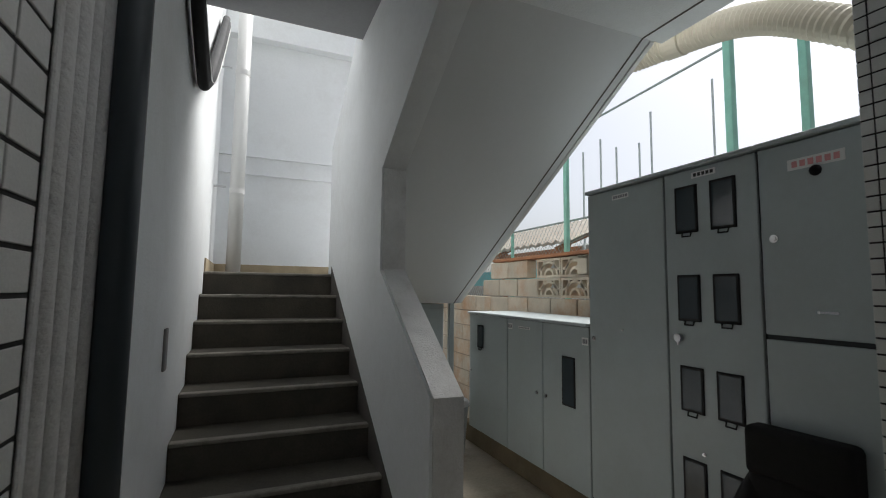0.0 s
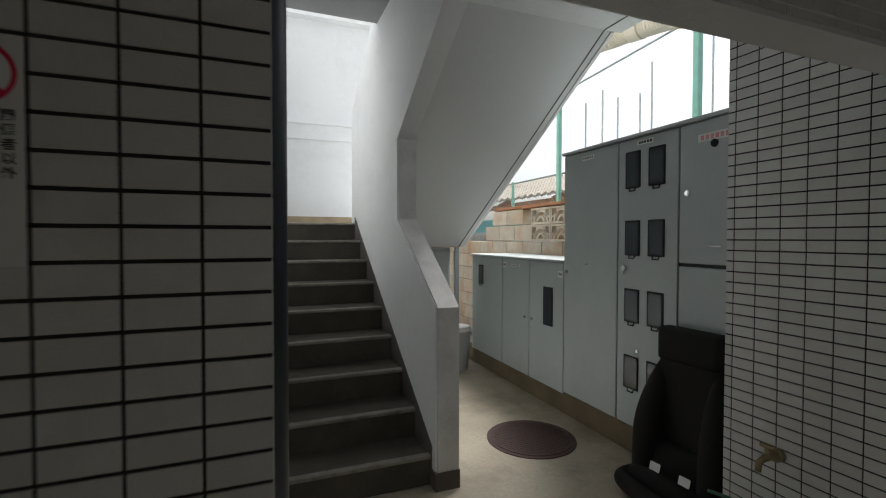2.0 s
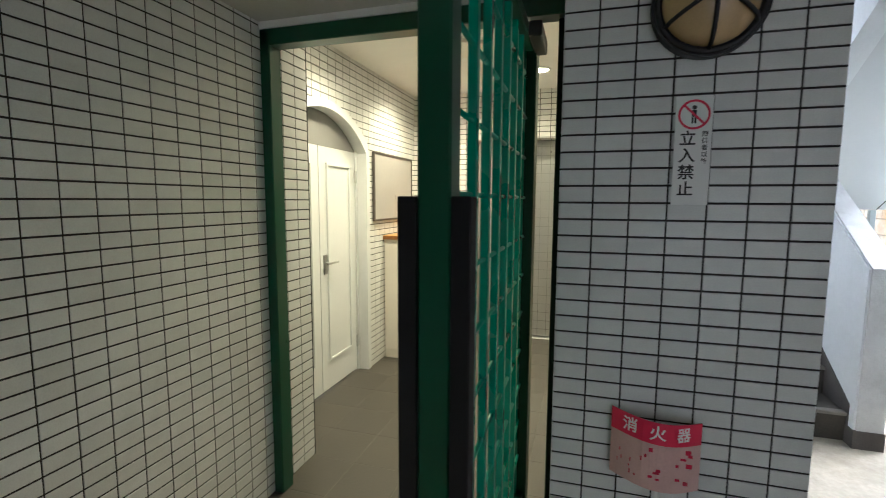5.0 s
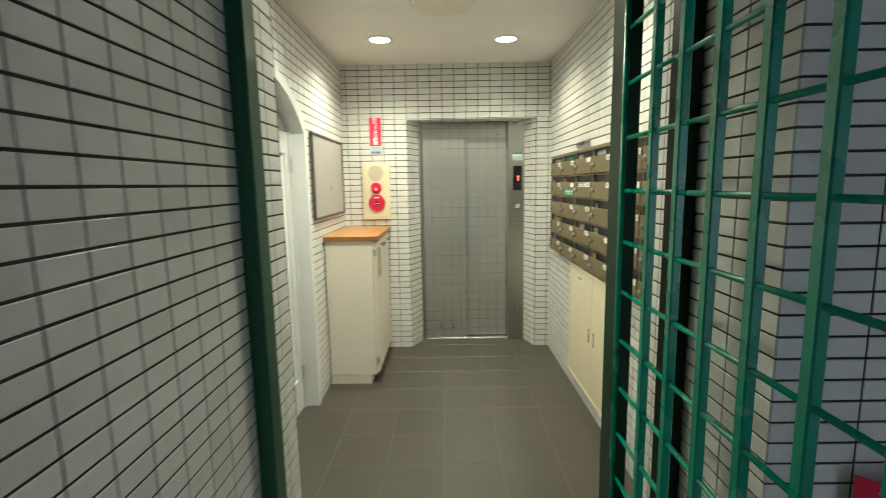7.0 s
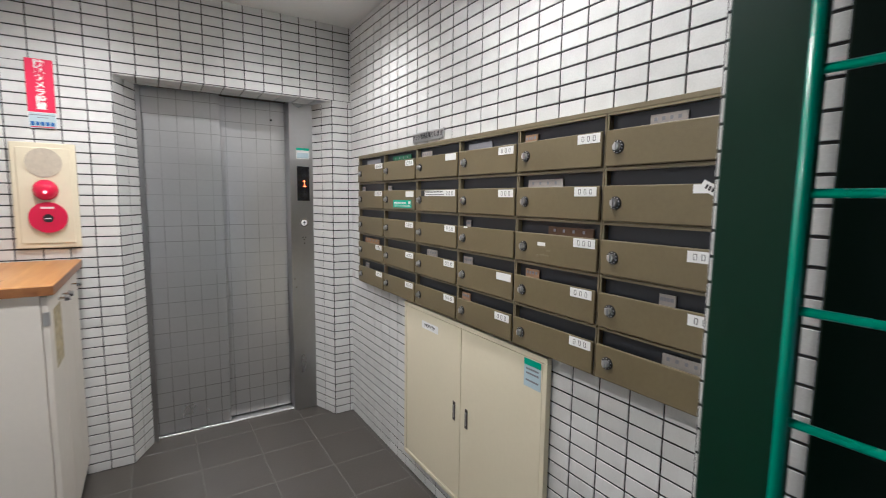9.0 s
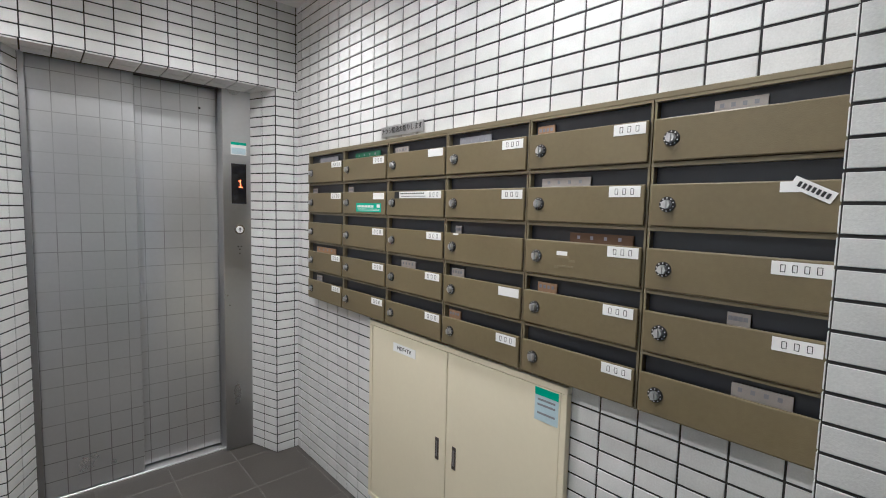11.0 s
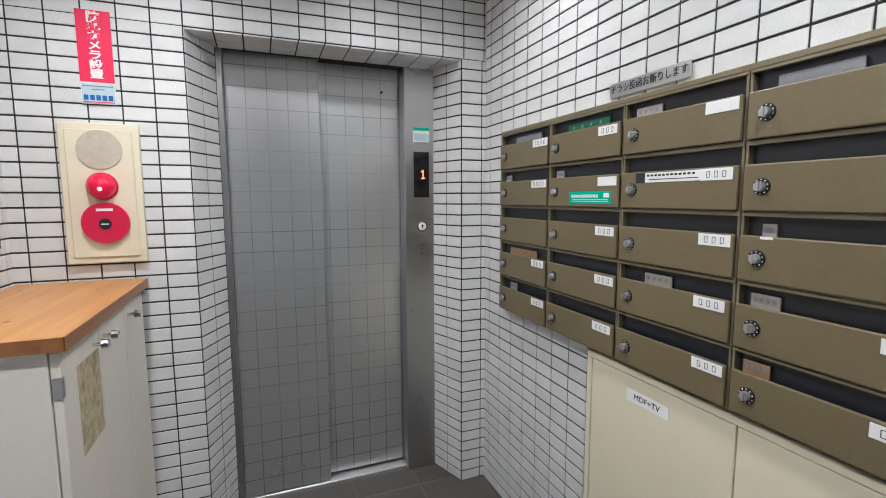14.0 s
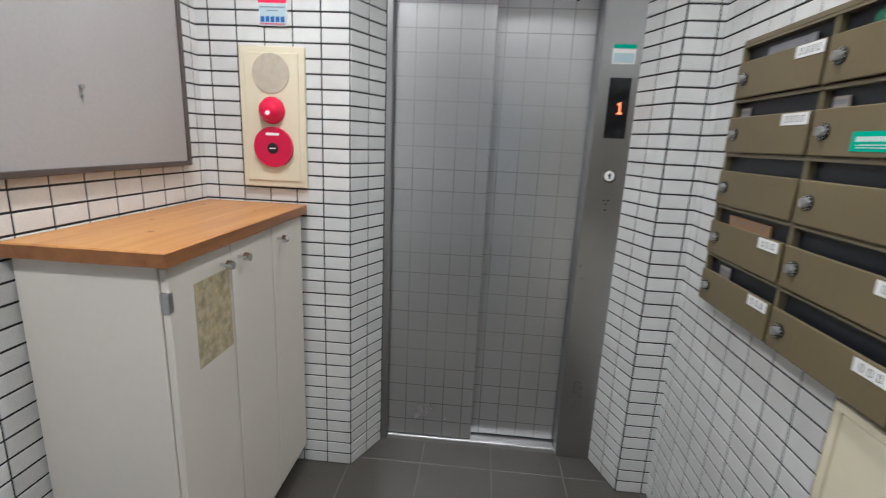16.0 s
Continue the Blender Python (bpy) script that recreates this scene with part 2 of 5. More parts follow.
BLUEINK = mat("blue_print", (0.02, 0.12, 0.42), 0.5)
TEAL = mat("teal_sticker", (0.01, 0.42, 0.27), 0.45, var=0.05)
LTBLUE = mat("pale_blue_label", (0.46, 0.58, 0.63), 0.5)
PVC = mat("white_pvc_pipe", (0.72, 0.72, 0.70), 0.4, var=0.03)
GREYPVC = mat("dark_grey_pipe", (0.030, 0.042, 0.050), 0.45, var=0.1)
BLACKPIPE = mat("black_pipe_insulation", (0.02, 0.021, 0.022), 0.75, var=0.2)
AMBER = mat("amber_glass", (0.50, 0.35, 0.17), 0.25, var=0.1, scale=10, coat=0.4)
FABRIC = mat("black_fabric", (0.006, 0.0058, 0.006), 0.95, var=0.2, scale=30, bump=0.4, bscale=500)
IRON = mat("rusty_cast_iron", (0.085, 0.05, 0.045), 0.6, 0.2, var=0.25, scale=9, bump=0.4, stain=(0.13, 0.06, 0.04), stain_amount=0.6)
BRASS = mat("tarnished_brass", (0.30, 0.24, 0.14), 0.5, 0.7, var=0.2)
BLOCK = mat("weathered_concrete_block", (0.48, 0.43, 0.34), 0.9, var=0.18, scale=5, bump=0.6, stain=(0.40, 0.19, 0.07), stain_amount=0.75, stain_scale=2.2, island=0.1)
MORTAR = mat("block_mortar", (0.26, 0.22, 0.17), 0.95, var=0.2)
# far posts: sky glare is painted in as a paler colour
FARPOST = mat("glare_paled_post", (0.80, 0.88, 0.84), 0.6, var=0.1)
FADEDRED = mat("faded_red_print", (0.70, 0.32, 0.32), 0.6)
# near posts and fence posts: green lightened for sky glare, plus stains
FENCEGREEN = mat("glare_paled_green_post", (0.24, 0.52, 0.42), 0.5, var=0.15, stain=(0.2, 0.25, 0.18), stain_amount=0.4)
RUST = mat("rusted_steel", (0.30, 0.13, 0.06), 0.85, var=0.25, scale=7, bump=0.5)
ROOFING = mat("weathered_roof_sheet", (0.42, 0.38, 0.32), 0.8, var=0.15, stain=(0.3, 0.2, 0.13), stain_amount=0.5)
WIRE = mat("galvanised_wire", (0.30, 0.36, 0.34), 0.5, 0.4)
DUCT = mat("beige_ribbed_duct", (0.62, 0.58, 0.47), 0.6, var=0.06, stain=(0.45, 0.4, 0.3), stain_amount=0.3)
ASPHALT = mat("asphalt", (0.055, 0.055, 0.055), 0.9, var=0.25, scale=10, bump=0.5)
FACADE = mat("pale_facade", (0.55, 0.54, 0.51), 0.85, var=0.06, bump=0.2)
BAGMAT = mat("milky_plastic_bag", (0.55, 0.66, 0.66), 0.22, var=0.15, scale=14, bump=0.5, bscale=30)
PAPER = mat("aged_paper", (0.34, 0.31, 0.28), 0.8, var=0.12, scale=30)
DARKCARD = mat("dark_brown_card", (0.10, 0.055, 0.028), 0.8, var=0.15)
CARD = mat("brown_card", (0.32, 0.2, 0.11), 0.8, var=0.1)
GLUE = mat("yellowed_glue_residue", (0.50, 0.42, 0.24), 0.8, var=0.45, scale=45, stain=(0.66, 0.62, 0.5), stain_amount=0.8, stain_scale=40)
LAMPON = glow("lit_downlight", (1.0, 0.84, 0.50), 9.0)
REDGLOW = glow("lit_red_lamp", (0.62, 0.003, 0.035), 0.06)
BULB = glow("lit_bulb", (1.0, 0.22, 0.18), 1.3)
ORANGE = glow("orange_segment", (1.0, 0.14, 0.02), 1.3)


# ---- building helpers ----
def cube(bm, x0, x1, y0, y1, z0, z1):
    vs = [bm.verts.new((x, y, z)) for x in (x0, x1) for y in (y0, y1) for z in (z0, z1)]
    for f in ((0, 1, 3, 2), (4, 6, 7, 5), (0, 4, 5, 1), (2, 3, 7, 6), (0, 2, 6, 4), (1, 5, 7, 3)):
        bm.faces.new([vs[i] for i in f])
    return vs


def box_bm(x0, x1, y0, y1, z0, z1, bevel=0.0, seg=2):
    bm = bmesh.new()
    cube(bm, min(x0, x1), max(x0, x1), min(y0, y1), max(y0, y1), min(z0, z1), max(z0, z1))
    if bevel:
        bmesh.ops.bevel(bm, geom=list(bm.edges), offset=bevel, segments=seg, affect="EDGES", profile=0.5)
    return bm


def obj(name, bm, material, smooth=False):
    me = bpy.data.meshes.new(name)
    bmesh.ops.recalc_face_normals(bm, faces=list(bm.faces))
    bm.to_mesh(me)
    bm.free()
    if smooth:
        for p in me.polygons:
            p.use_smooth = True
    me.materials.append(material)
    return new(name, me)


def part(name, bm, material, parent, label="", smooth=False):
    ob = obj(name, bm, material, smooth)
    ob.parent = parent
    ob.matrix_parent_inverse = Matrix.Translation(-parent.matrix_world.translation) if not parent.parent else Matrix.Identity(4)
    if label:
        tagged(ob, label=label)
    return ob


def root(name, label, category, group="", kind="", at=(0, 0, 0)):
    ob = new(name)
    ob.location = at
    ob.matrix_world = Matrix.Translation(at)
    return tagged(ob, label=label, category=category, group=group, kind=kind)


def structure(name, bm, material, label, category="wall"):
    return tagged(obj(name, bm, material), label=label, category=category, kind="structure")


def cyl(bm, a, b, r, seg=16, r2=None, caps=True):
    a, b = Vector(a), Vector(b)
    q = (b - a).to_track_quat("Z", "Y").to_matrix()
    rings = []
    for p, rad in ((a, r), (b, r if r2 is None else r2)):
        rings.append([bm.verts.new(p + q @ Vector((rad * math.cos(2 * math.pi * i / seg), rad * math.sin(2 * math.pi * i / seg), 0))) for i in range(seg)])
    for i in range(seg):
        bm.faces.new((rings[0][i], rings[0][(i + 1) % seg], rings[1][(i + 1) % seg], rings[1][i]))
    if caps:
        bm.faces.new(rings[0][::-1])
        bm.faces.new(rings[1])


def cyl_bm(a, b, r, seg=16, r2=None):
    bm = bmesh.new()
    cyl(bm, a, b, r, seg, r2)
    return bm


def tube(bm, pts, r, seg=10):
    """A round tube along a line of points; r may be a list."""
    pts = [Vector(p) for p in pts]
    rs = r if isinstance(r, (list, tuple)) else [r] * len(pts)
    ring0, side = None, None
    for i, p in enumerate(pts):
        d = (pts[min(i + 1, len(pts) - 1)] - pts[max(i - 1, 0)]).normalized()
        if side is None:
            side = d.orthogonal().normalized()
        side = (side - d * side.dot(d)).normalized()
        up = d.cross(side)
        ring = [bm.verts.new(p + rs[i] * (math.cos(2 * math.pi * k / seg) * side + math.sin(2 * math.pi * k / seg) * up)) for k in range(seg)]
        if ring0:
            for k in range(seg):
                bm.faces.new((ring0[k], ring0[(k + 1) % seg], ring[(k + 1) % seg], ring[k]))
        else:
            bm.faces.new(ring[::-1])
        ring0 = ring
    bm.faces.new(ring0)


def curve_pts(ctrl, n=40):
    """A smooth line through the given points."""
    c = [Vector(p) for p in ctrl]
    c = [2 * c[0] - c[1], *c, 2 * c[-1] - c[-2]]
    out = []
    segs = len(c) - 3
    for i in range(n + 1):
        u = i / n * segs
        k = min(int(u), segs - 1)
        t = u - k
        a, b, d, e = c[k:k + 4]
        out.append(0.5 * ((2 * b) + (d - a) * t + (2 * a - 5 * b + 4 * d - e) * t * t + (3 * b - a - 3 * d + e) * t ** 3))
    return out


def prism(poly, axis, lo, hi):
    """A solid from a polygon: axis x takes (y, z) pairs, axis y takes (x, z), axis z takes (x, y)."""
    bm = bmesh.new()
    put = {"x": lambda p, h: (h, p[0], p[1]), "y": lambda p, h: (p[0], h, p[1]), "z": lambda p, h: (p[0], p[1], h)}[axis]
    a = [bm.verts.new(put(p, lo)) for p in poly]
    b = [bm.verts.new(put(p, hi)) for p in poly]
    bm.faces.new(a)
    bm.faces.new(b[::-1])
    for i in range(len(poly)):
        j = (i + 1) % len(poly)
        bm.faces.new((a[i], b[i], b[j], a[j]))
    return bm


def disc_bm(centre, normal, r, depth, seg=32, bevel=0.0):
    n = Vector(normal)
    bm = cyl_bm(Vector(centre), Vector(centre) + n * depth, r, seg)
    if bevel:
        edges = [e for e in bm.edges if all((v.co - Vector(centre)).dot(n) > depth * 0.5 for v in e.verts)]
        bmesh.ops.bevel(bm, geom=edges, offset=bevel, segments=2, affect="EDGES")
    return bm


def dome_bm(centre, normal, r, h, seg=28, rings=8):
    bm = bmesh.new()
    c, n = Vector(centre), Vector(normal)
    q = n.to_track_quat("Z", "Y").to_matrix()
    prev = None
    for k in range(rings):
        a = k / rings * math.pi / 2
        ring = [bm.verts.new(c + q @ Vector((r * math.cos(a) * math.cos(2 * math.pi * i / seg), r * math.cos(a) * math.sin(2 * math.pi * i / seg), h * math.sin(a)))) for i in range(seg)]
        if prev:
            for i in range(seg):
                bm.faces.new((prev[i], prev[(i + 1) % seg], ring[(i + 1) % seg], ring[i]))
        prev = ring
    top = bm.verts.new(c + n * h)
    for i in range(seg):
        bm.faces.new((prev[i], prev[(i + 1) % seg], top))
    return bm


def text(name, body, size, m, material, parent, depth=0.0004, align="CENTER", sx=1.0, bold=0.0):
    """Raised lettering, lying in its own xy plane before the pose m."""
    cu = bpy.data.curves.new(name, "FONT")
    cu.offset = bold
    cu.body, cu.size, cu.extrude, cu.align_x, cu.align_y = body, size, depth, align, "CENTER"
    tmp = bpy.data.objects.new(name, cu)
    scene.collection.objects.link(tmp)
    bpy.context.view_layer.update()
    me = bpy.data.meshes.new_from_object(tmp.evaluated_get(bpy.context.evaluated_depsgraph_get()))
    bpy.data.objects.remove(tmp)
    me.materials.clear()
    me.materials.append(material)
    me.transform(m @ Matrix.Diagonal((sx, 1, 1, 1)))
    ob = new(name, me)
    ob.parent = parent
    ob.matrix_parent_inverse = Matrix.Translation(-parent.matrix_world.translation)
    return ob


def facing(x, y, z, way):
    """A pose for flat lettering on a wall that faces -y, -x or +y."""
    return {"-y": pose(x, y, z, 90, 0, 0), "-x": pose(x, y, z, 90, 0, -90), "+x": pose(x, y, z, 90, 0, 90)}[way]


# ---- tiled walls ----
JOINT, PROUD = 0.006, 0.0025


def tile_bm(bm, w, h, t=PROUD, c=0.001, m=None):
    m = m or Matrix.Identity(4)
    lo = [bm.verts.new(m @ Vector((x, 0, z))) for x, z in ((0, 0), (w, 0), (w, h), (0, h))]
    mid = [bm.verts.new(m @ Vector((x, -t + c, z))) for x, z in ((0, 0), (w, 0), (w, h), (0, h))]
    hi = [bm.verts.new(m @ Vector((x, -t, z))) for x, z in ((c, c), (w - c, c), (w - c, h - c), (c, h - c))]
    bm.faces.new(hi)
    for a, b in ((lo, mid), (mid, hi)):
        for i in range(4):
            j = (i + 1) % 4
            bm.faces.new((a[i], a[j], b[j], b[i]))


shared_tiles = {}


def shared_tile(w, h):
    key = (round(w, 4), round(h, 4))
    if key not in shared_tiles:
        bm = bmesh.new()
        tile_bm(bm, *key)
        me = bpy.data.meshes.new("tile")
        bm.to_mesh(me)
        bm.free()
        me.materials.append(TILE)
        shared_tiles[key] = me
    return shared_tiles[key]


tile_jobs = []


def tiled(wall, origin, along, width, z0, z1, pw=0.1, ph=0.05, u_off=0.0, z_off=0.0, holes=(), keep=None, near=(0, 0, 0), singles=300):
    """Queue tiles for the face of a wall: it starts at origin and runs along the unit vector; the face looks to the right of that way, turned."""
    tile_jobs.append((wall, Vector(origin), Vector(along).normalized(), width, z0, z1, pw, ph, u_off, z_off, holes, keep, Vector(near), singles))


def lay_tiles():
    for wall, o, u, width, z0, z1, pw, ph, u_off, z_off, holes, keep, near, singles in tile_jobs:
        n = Vector((u.y, -u.x, 0))
        m0 = Matrix((( u.x, -n.x, 0, 0), (u.y, -n.y, 0, 0), (0, 0, 1, 0), (0, 0, 0, 1)))
        cells, cut = [], []
        i0, i1 = math.floor((0 - u_off) / pw), math.ceil((width - u_off) / pw)
        k0, k1 = math.floor((z0 - z_off) / ph), math.ceil((z1 - z_off) / ph)
        for k in range(k0, k1):
            for i in range(i0, i1):
                a, b = max(u_off + i * pw + JOINT * 0.4, 0), min(u_off + (i + 1) * pw - JOINT * 0.4, width)
                c, d = max(z_off + k * ph + JOINT * 0.5, z0), min(z_off + (k + 1) * ph - JOINT * 0.5, z1)
                for hu0, hu1, hz0, hz1 in holes:
                    if a < hu1 and b > hu0 and c < hz1 and d > hz0:
                        du = max(hu0 - a, b - hu1)
                        dz = max(hz0 - c, d - hz1)
                        if du > dz:
                            a, b = (a, hu0 - 0.001) if hu0 - a > b - hu1 else (hu1 + 0.001, b)
                        else:
                            c, d = (c, hz0 - 0.001) if hz0 - c > d - hz1 else (hz1 + 0.001, d)
                if b - a < 0.008 or d - c < 0.006:
                    continue
                if keep and not keep((a + b) / 2, (c + d) / 2):
                    continue
                full = abs(b - a - pw + JOINT * 0.8) < 1e-4 and abs(d - c - ph + JOINT) < 1e-4
                (cells if full else cut).append((a, b, c, d))
        cells.sort(key=lambda q: (o + u * q[0] + Vector((0, 0, q[2])) - near).length)
        me = shared_tile(pw - JOINT * 0.8, ph - JOINT)
        for a, b, c, d in cells[:singles]:
            t = new("tile", me)
            t.parent = wall
            t.matrix_local = Matrix.Translation(o + u * a + Vector((0, 0, c)) - wall.matrix_world.translation) @ m0
        rest = cells[singles:] + cut
        if rest:
            verts, faces = [], []
            for a, b, c, d in rest:
                s = len(verts)
                w, h, ch = b - a, d - c, 0.001
                for x, y, z in ((0, 0, 0), (w, 0, 0), (w, 0, h), (0, 0, h), (0, ch - PROUD, 0), (w, ch - PROUD, 0), (w, ch - PROUD, h), (0, ch - PROUD, h),
                                (ch, -PROUD, ch), (w - ch, -PROUD, ch), (w - ch, -PROUD, h - ch), (ch, -PROUD, h - ch)):
                    verts.append(tuple(o + u * (a + x) - n * y + Vector((0, 0, c + z)) - wall.matrix_world.translation))
                faces.append((s + 8, s + 9, s + 10, s + 11))
                for p in (0, 4):
                    for q in range(4):
                        r = (q + 1) % 4
                        faces.append((s + p + q, s + p + r, s + p + 4 + r, s + p + 4 + q))
            me2 = bpy.data.meshes.new("tile_field")
            me2.from_pydata(verts, [], faces)
            me2.update()
            me2.materials.append(TILE)
            f = new("tile_field", me2)
            f.parent = wall
            tagged(f, label="field of white glazed wall tiles with dark joints", kind="stuff")


# ---- structure: lobby ----
XL, XR, YB, CEIL = -2.27, -0.51, 3.07, 2.43        # lobby left wall, right wall, lift wall, ceiling
XP, YJ = -1.98, 0.74                                # porch left wall, its inner end
PX0, PX1, PY0, PY1 = -0.675, 0.025, 0.078, 0.75     # tiled pillar
GATE_Y = 0.41
PORCH_C = 2.165


def arch_pts(y0, y1, z_spring, z_top, n=20):
    w, h = (y1 - y0) / 2, z_top - z_spring
    r = (w * w + h * h) / (2 * h)
    c, zc = (y0 + y1) / 2, z_top - r
    a = math.asin(w / r)
    return [(c + r * math.sin(-a + 2 * a * i / n), zc + r * math.cos(-a + 2 * a * i / n)) for i in range(n + 1)]


AY0, AY1, ASP, ATOP = 0.84, 1.985, 1.765, 2.015
arch = arch_pts(AY0, AY1, ASP, ATOP)

bm = bmesh.new()
cube(bm, XP - 0.6, XP, -3.6, YJ, 0, 2.6)
wall_porch = structure("wall_porch", bm, GROUT, "entrance side wall clad in white glazed tiles", "wall")
tiled(wall_porch, (XP, -3.6, 0), (0, 1, 0), 3.6 + YJ, 0, PORCH_C, u_off=0.03, near=(XP, 0.1, 1.3))
# end face of the side wall, looking into the lobby
tiled(wall_porch, (XP, YJ, 0), (-1, 0, 0), XP - XL, 0, CEIL, singles=60, near=(XP, YJ, 1.2))

bm = prism([(YJ, 0), (AY0, 0), *arch, (AY1, 0), (YB + 0.4, 0), (YB + 0.4, 2.6), (YJ, 2.6)], "x", XL - 0.25, XL)
wall_left = structure("wall_left", bm, GROUT, "lobby wall in white tiles with an arched door recess", "wall")


def outside_arch(u, z):
    y = YJ + u
    if not AY0 - 0.03 < y < AY1 + 0.03:
        return True
    top = np.interp(y, [p[0] for p in arch], [p[1] for p in arch])
    return z > top + 0.03


tiled(wall_left, (XL, YJ, 0), (0, 1, 0), YB - YJ, 0, CEIL, u_off=-0.005, keep=outside_arch, near=(XL, 2.0, 1.4))
rim = []
for off in (-0.004, 0.05):
    pts = [(AY0 - off, 0.0), (AY0 - off, ASP)] + [(AY0 - off + (p[0] - AY0) * (AY1 - AY0 + 2 * off) / (AY1 - AY0), p[1] + off) for p in arch[1:-1]] + [(AY1 + off, ASP), (AY1 + off, 0.0)]
    rim.append(pts)
bm = bmesh.new()
ra = [[bm.verts.new((x, p[0], p[1])) for p in rim[k]] for k in (0, 1) for x in (XL - 0.13, XL + 0.008)]
for i in range(len(rim[0]) - 1):
    bm.faces.new((ra[1][i], ra[1][i + 1], ra[3][i + 1], ra[3][i]))
    bm.faces.new((ra[0][i], ra[0][i + 1], ra[1][i + 1], ra[1][i]))
    bm.faces.new((ra[2][i], ra[2][i + 1], ra[3][i + 1], ra[3][i]))
structure("trim_arch", bm, WHITEDOOR, "pale curved trim round the arched recess", "trim")

# lift wall with a splayed opening
OX0, OX1, OZ, IX0, IX1, YD = -1.722, -0.632, 1.99, -1.632, -0.70, 3.26
wall_lift = structure("wall_lift", prism([(XL, YB), (OX0, YB), (IX0, YD), (IX0, YD + 0.3), (XL, YD + 0.3)], "z", 0, OZ), GROUT, "lift wall in white tiles with a splayed opening", "wall")
structure("wall_lift_side", prism([(XR, YB), (OX1, YB), (IX1, YD), (IX1, YD + 0.3), (XR, YD + 0.3)], "z", 0, OZ), GROUT, "tiled pier beside the lift doors", "wall")
wall_lift_top = structure("wall_lift_top", box_bm(XL, XR, YB, YD + 0.3, OZ, 2.6), GROUT, "tiled wall above the lift doors", "wall")
side = bpy.data.objects["wall_lift_side"]
near_lift = (-1.9, YB, 1.3)
tiled(wall_lift, (XL, YB, 0), (1, 0, 0), OX0 - XL, 0, OZ, u_off=-0.052, near=near_lift)
tiled(wall_lift_top, (XL, YB, 0), (1, 0, 0), XR - XL, OZ, CEIL, u_off=-0.052, z_off=-0.01, near=(-1.2, YB, 2.1))
ln = math.hypot(IX0 - OX0, YD - YB)
tiled(wall_lift, (OX0, YB, 0), (IX0 - OX0, YD - YB, 0), ln, 0, OZ, near=(OX0, YB, 1.2), singles=80)
tiled(side, (OX1, YB, 0), (1, 0, 0), XR - OX1, 0, OZ, near=near_lift, singles=80)
tiled(side, (IX1, YD, 0), (OX1 - IX1, YB - YD, 0), math.hypot(IX1 - OX1, YD - YB), 0, OZ, near=(OX1, YB, 1.2), singles=80)
# tiles on the underside of the lift lintel
bm = bmesh.new()
nx = int((OX1 - OX0) / 0.1)
for i in range(nx + 1):
    x0 = XL - 0.052 + 0.1 * (6 + i)
    for j, (ya, yb) in enumerate(((YB + 0.002, YB + 0.094), (YB + 0.1, YD - 0.004))):
        xa, xb = max(OX0 + 0.003, x0), min(OX1 - 0.003, x0 + 0.094)
        if xb - xa > 0.01:
            cube(bm, xa, xb, ya, yb, OZ - 0.006, OZ - 0.0005)
part("soffit_tiles", bm, TILE, wall_lift_top, "white tiles under the lintel")

# mailbox wall
wall_mail = structure("wall_mail", box_bm(XR, XR + 0.3, PY1, YB, 0, 2.6), GROUT, "lobby wall in white tiles behind the mailboxes", "wall")
tiled(wall_mail, (XR, YB, 0), (0, -1, 0), YB - PY1, 0, CEIL, u_off=0.052, near=(XR, 1.6, 1.9))

# pillar between gate and stair
pillar = structure("wall_pillar", box_bm(PX0, PX1, PY0, PY1, 0, 2.6), GROUT, "tiled pillar between the gate and the stair passage", "wall")
tiled(pillar, (PX0, PY0, 0), (1, 0, 0), PX1 - PX0, 0, PORCH_C, pw=0.1015, ph=0.05, u_off=-0.0055, z_off=-0.002, near=(-0.3, PY0, 1.3))
tiled(pillar, (PX0, PY1, 0), (0, -1, 0), PY1 - PY0, 0, CEIL, ph=0.05, z_off=-0.002, near=(PX0, 0.3, 1.3))
tiled(pillar, (PX1, PY0, 0), (0, 1, 0), 0.577, 0, 2.6, ph=0.05, z_off=-0.002, near=(PX1, 0.3, 1.4))
tiled(pillar, (PX1, PY1, 0), (-1, 0, 0), PX1 - PX0, 0, CEIL, ph=0.05, z_off=-0.002, near=(PX0, PY1, 1.3), singles=80)

# wall above the gate and lobby ceiling, porch ceiling
structure("wall_over_gate", box_bm(XP, PX0, 0.38, 0.5, 2.135, 2.6), PLASTER, "plain plaster above the gate frame", "wall")
structure("ceiling_lobby", box_bm(XL - 0.2, XR + 0.2, 0.5, YB + 0.2, CEIL, CEIL + 0.17), PLASTER, "off-white painted lobby ceiling", "ceiling")
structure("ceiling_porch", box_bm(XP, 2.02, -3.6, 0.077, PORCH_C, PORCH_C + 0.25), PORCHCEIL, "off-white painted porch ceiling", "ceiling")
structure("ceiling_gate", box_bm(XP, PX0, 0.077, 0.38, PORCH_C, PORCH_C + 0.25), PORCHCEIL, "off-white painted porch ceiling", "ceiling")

# lintel over the stair passage
lintel = structure("wall_lintel", box_bm(PX1, 2.02, 0.072, 0.20, 1.975, PORCH_C + 0.45), STUCCO, "concrete lintel with a tiled front over the stair passage", "beam")
tiled(lintel, (PX1, 0.072, 0), (1, 0, 0), 2.02 - PX1, 1.99, PORCH_C, ph=0.0485, z_off=0.027, near=(0.8, 0.07, 2.0), singles=80)

# tiled wall along the passage
QX, QY = 2.022, 0.81
pier = structure("wall_pier", box_bm(QX, QX + 0.22, -3.6, QY, 0, 2.9), GROUT, "passage wall clad in white glazed tiles", "wall")
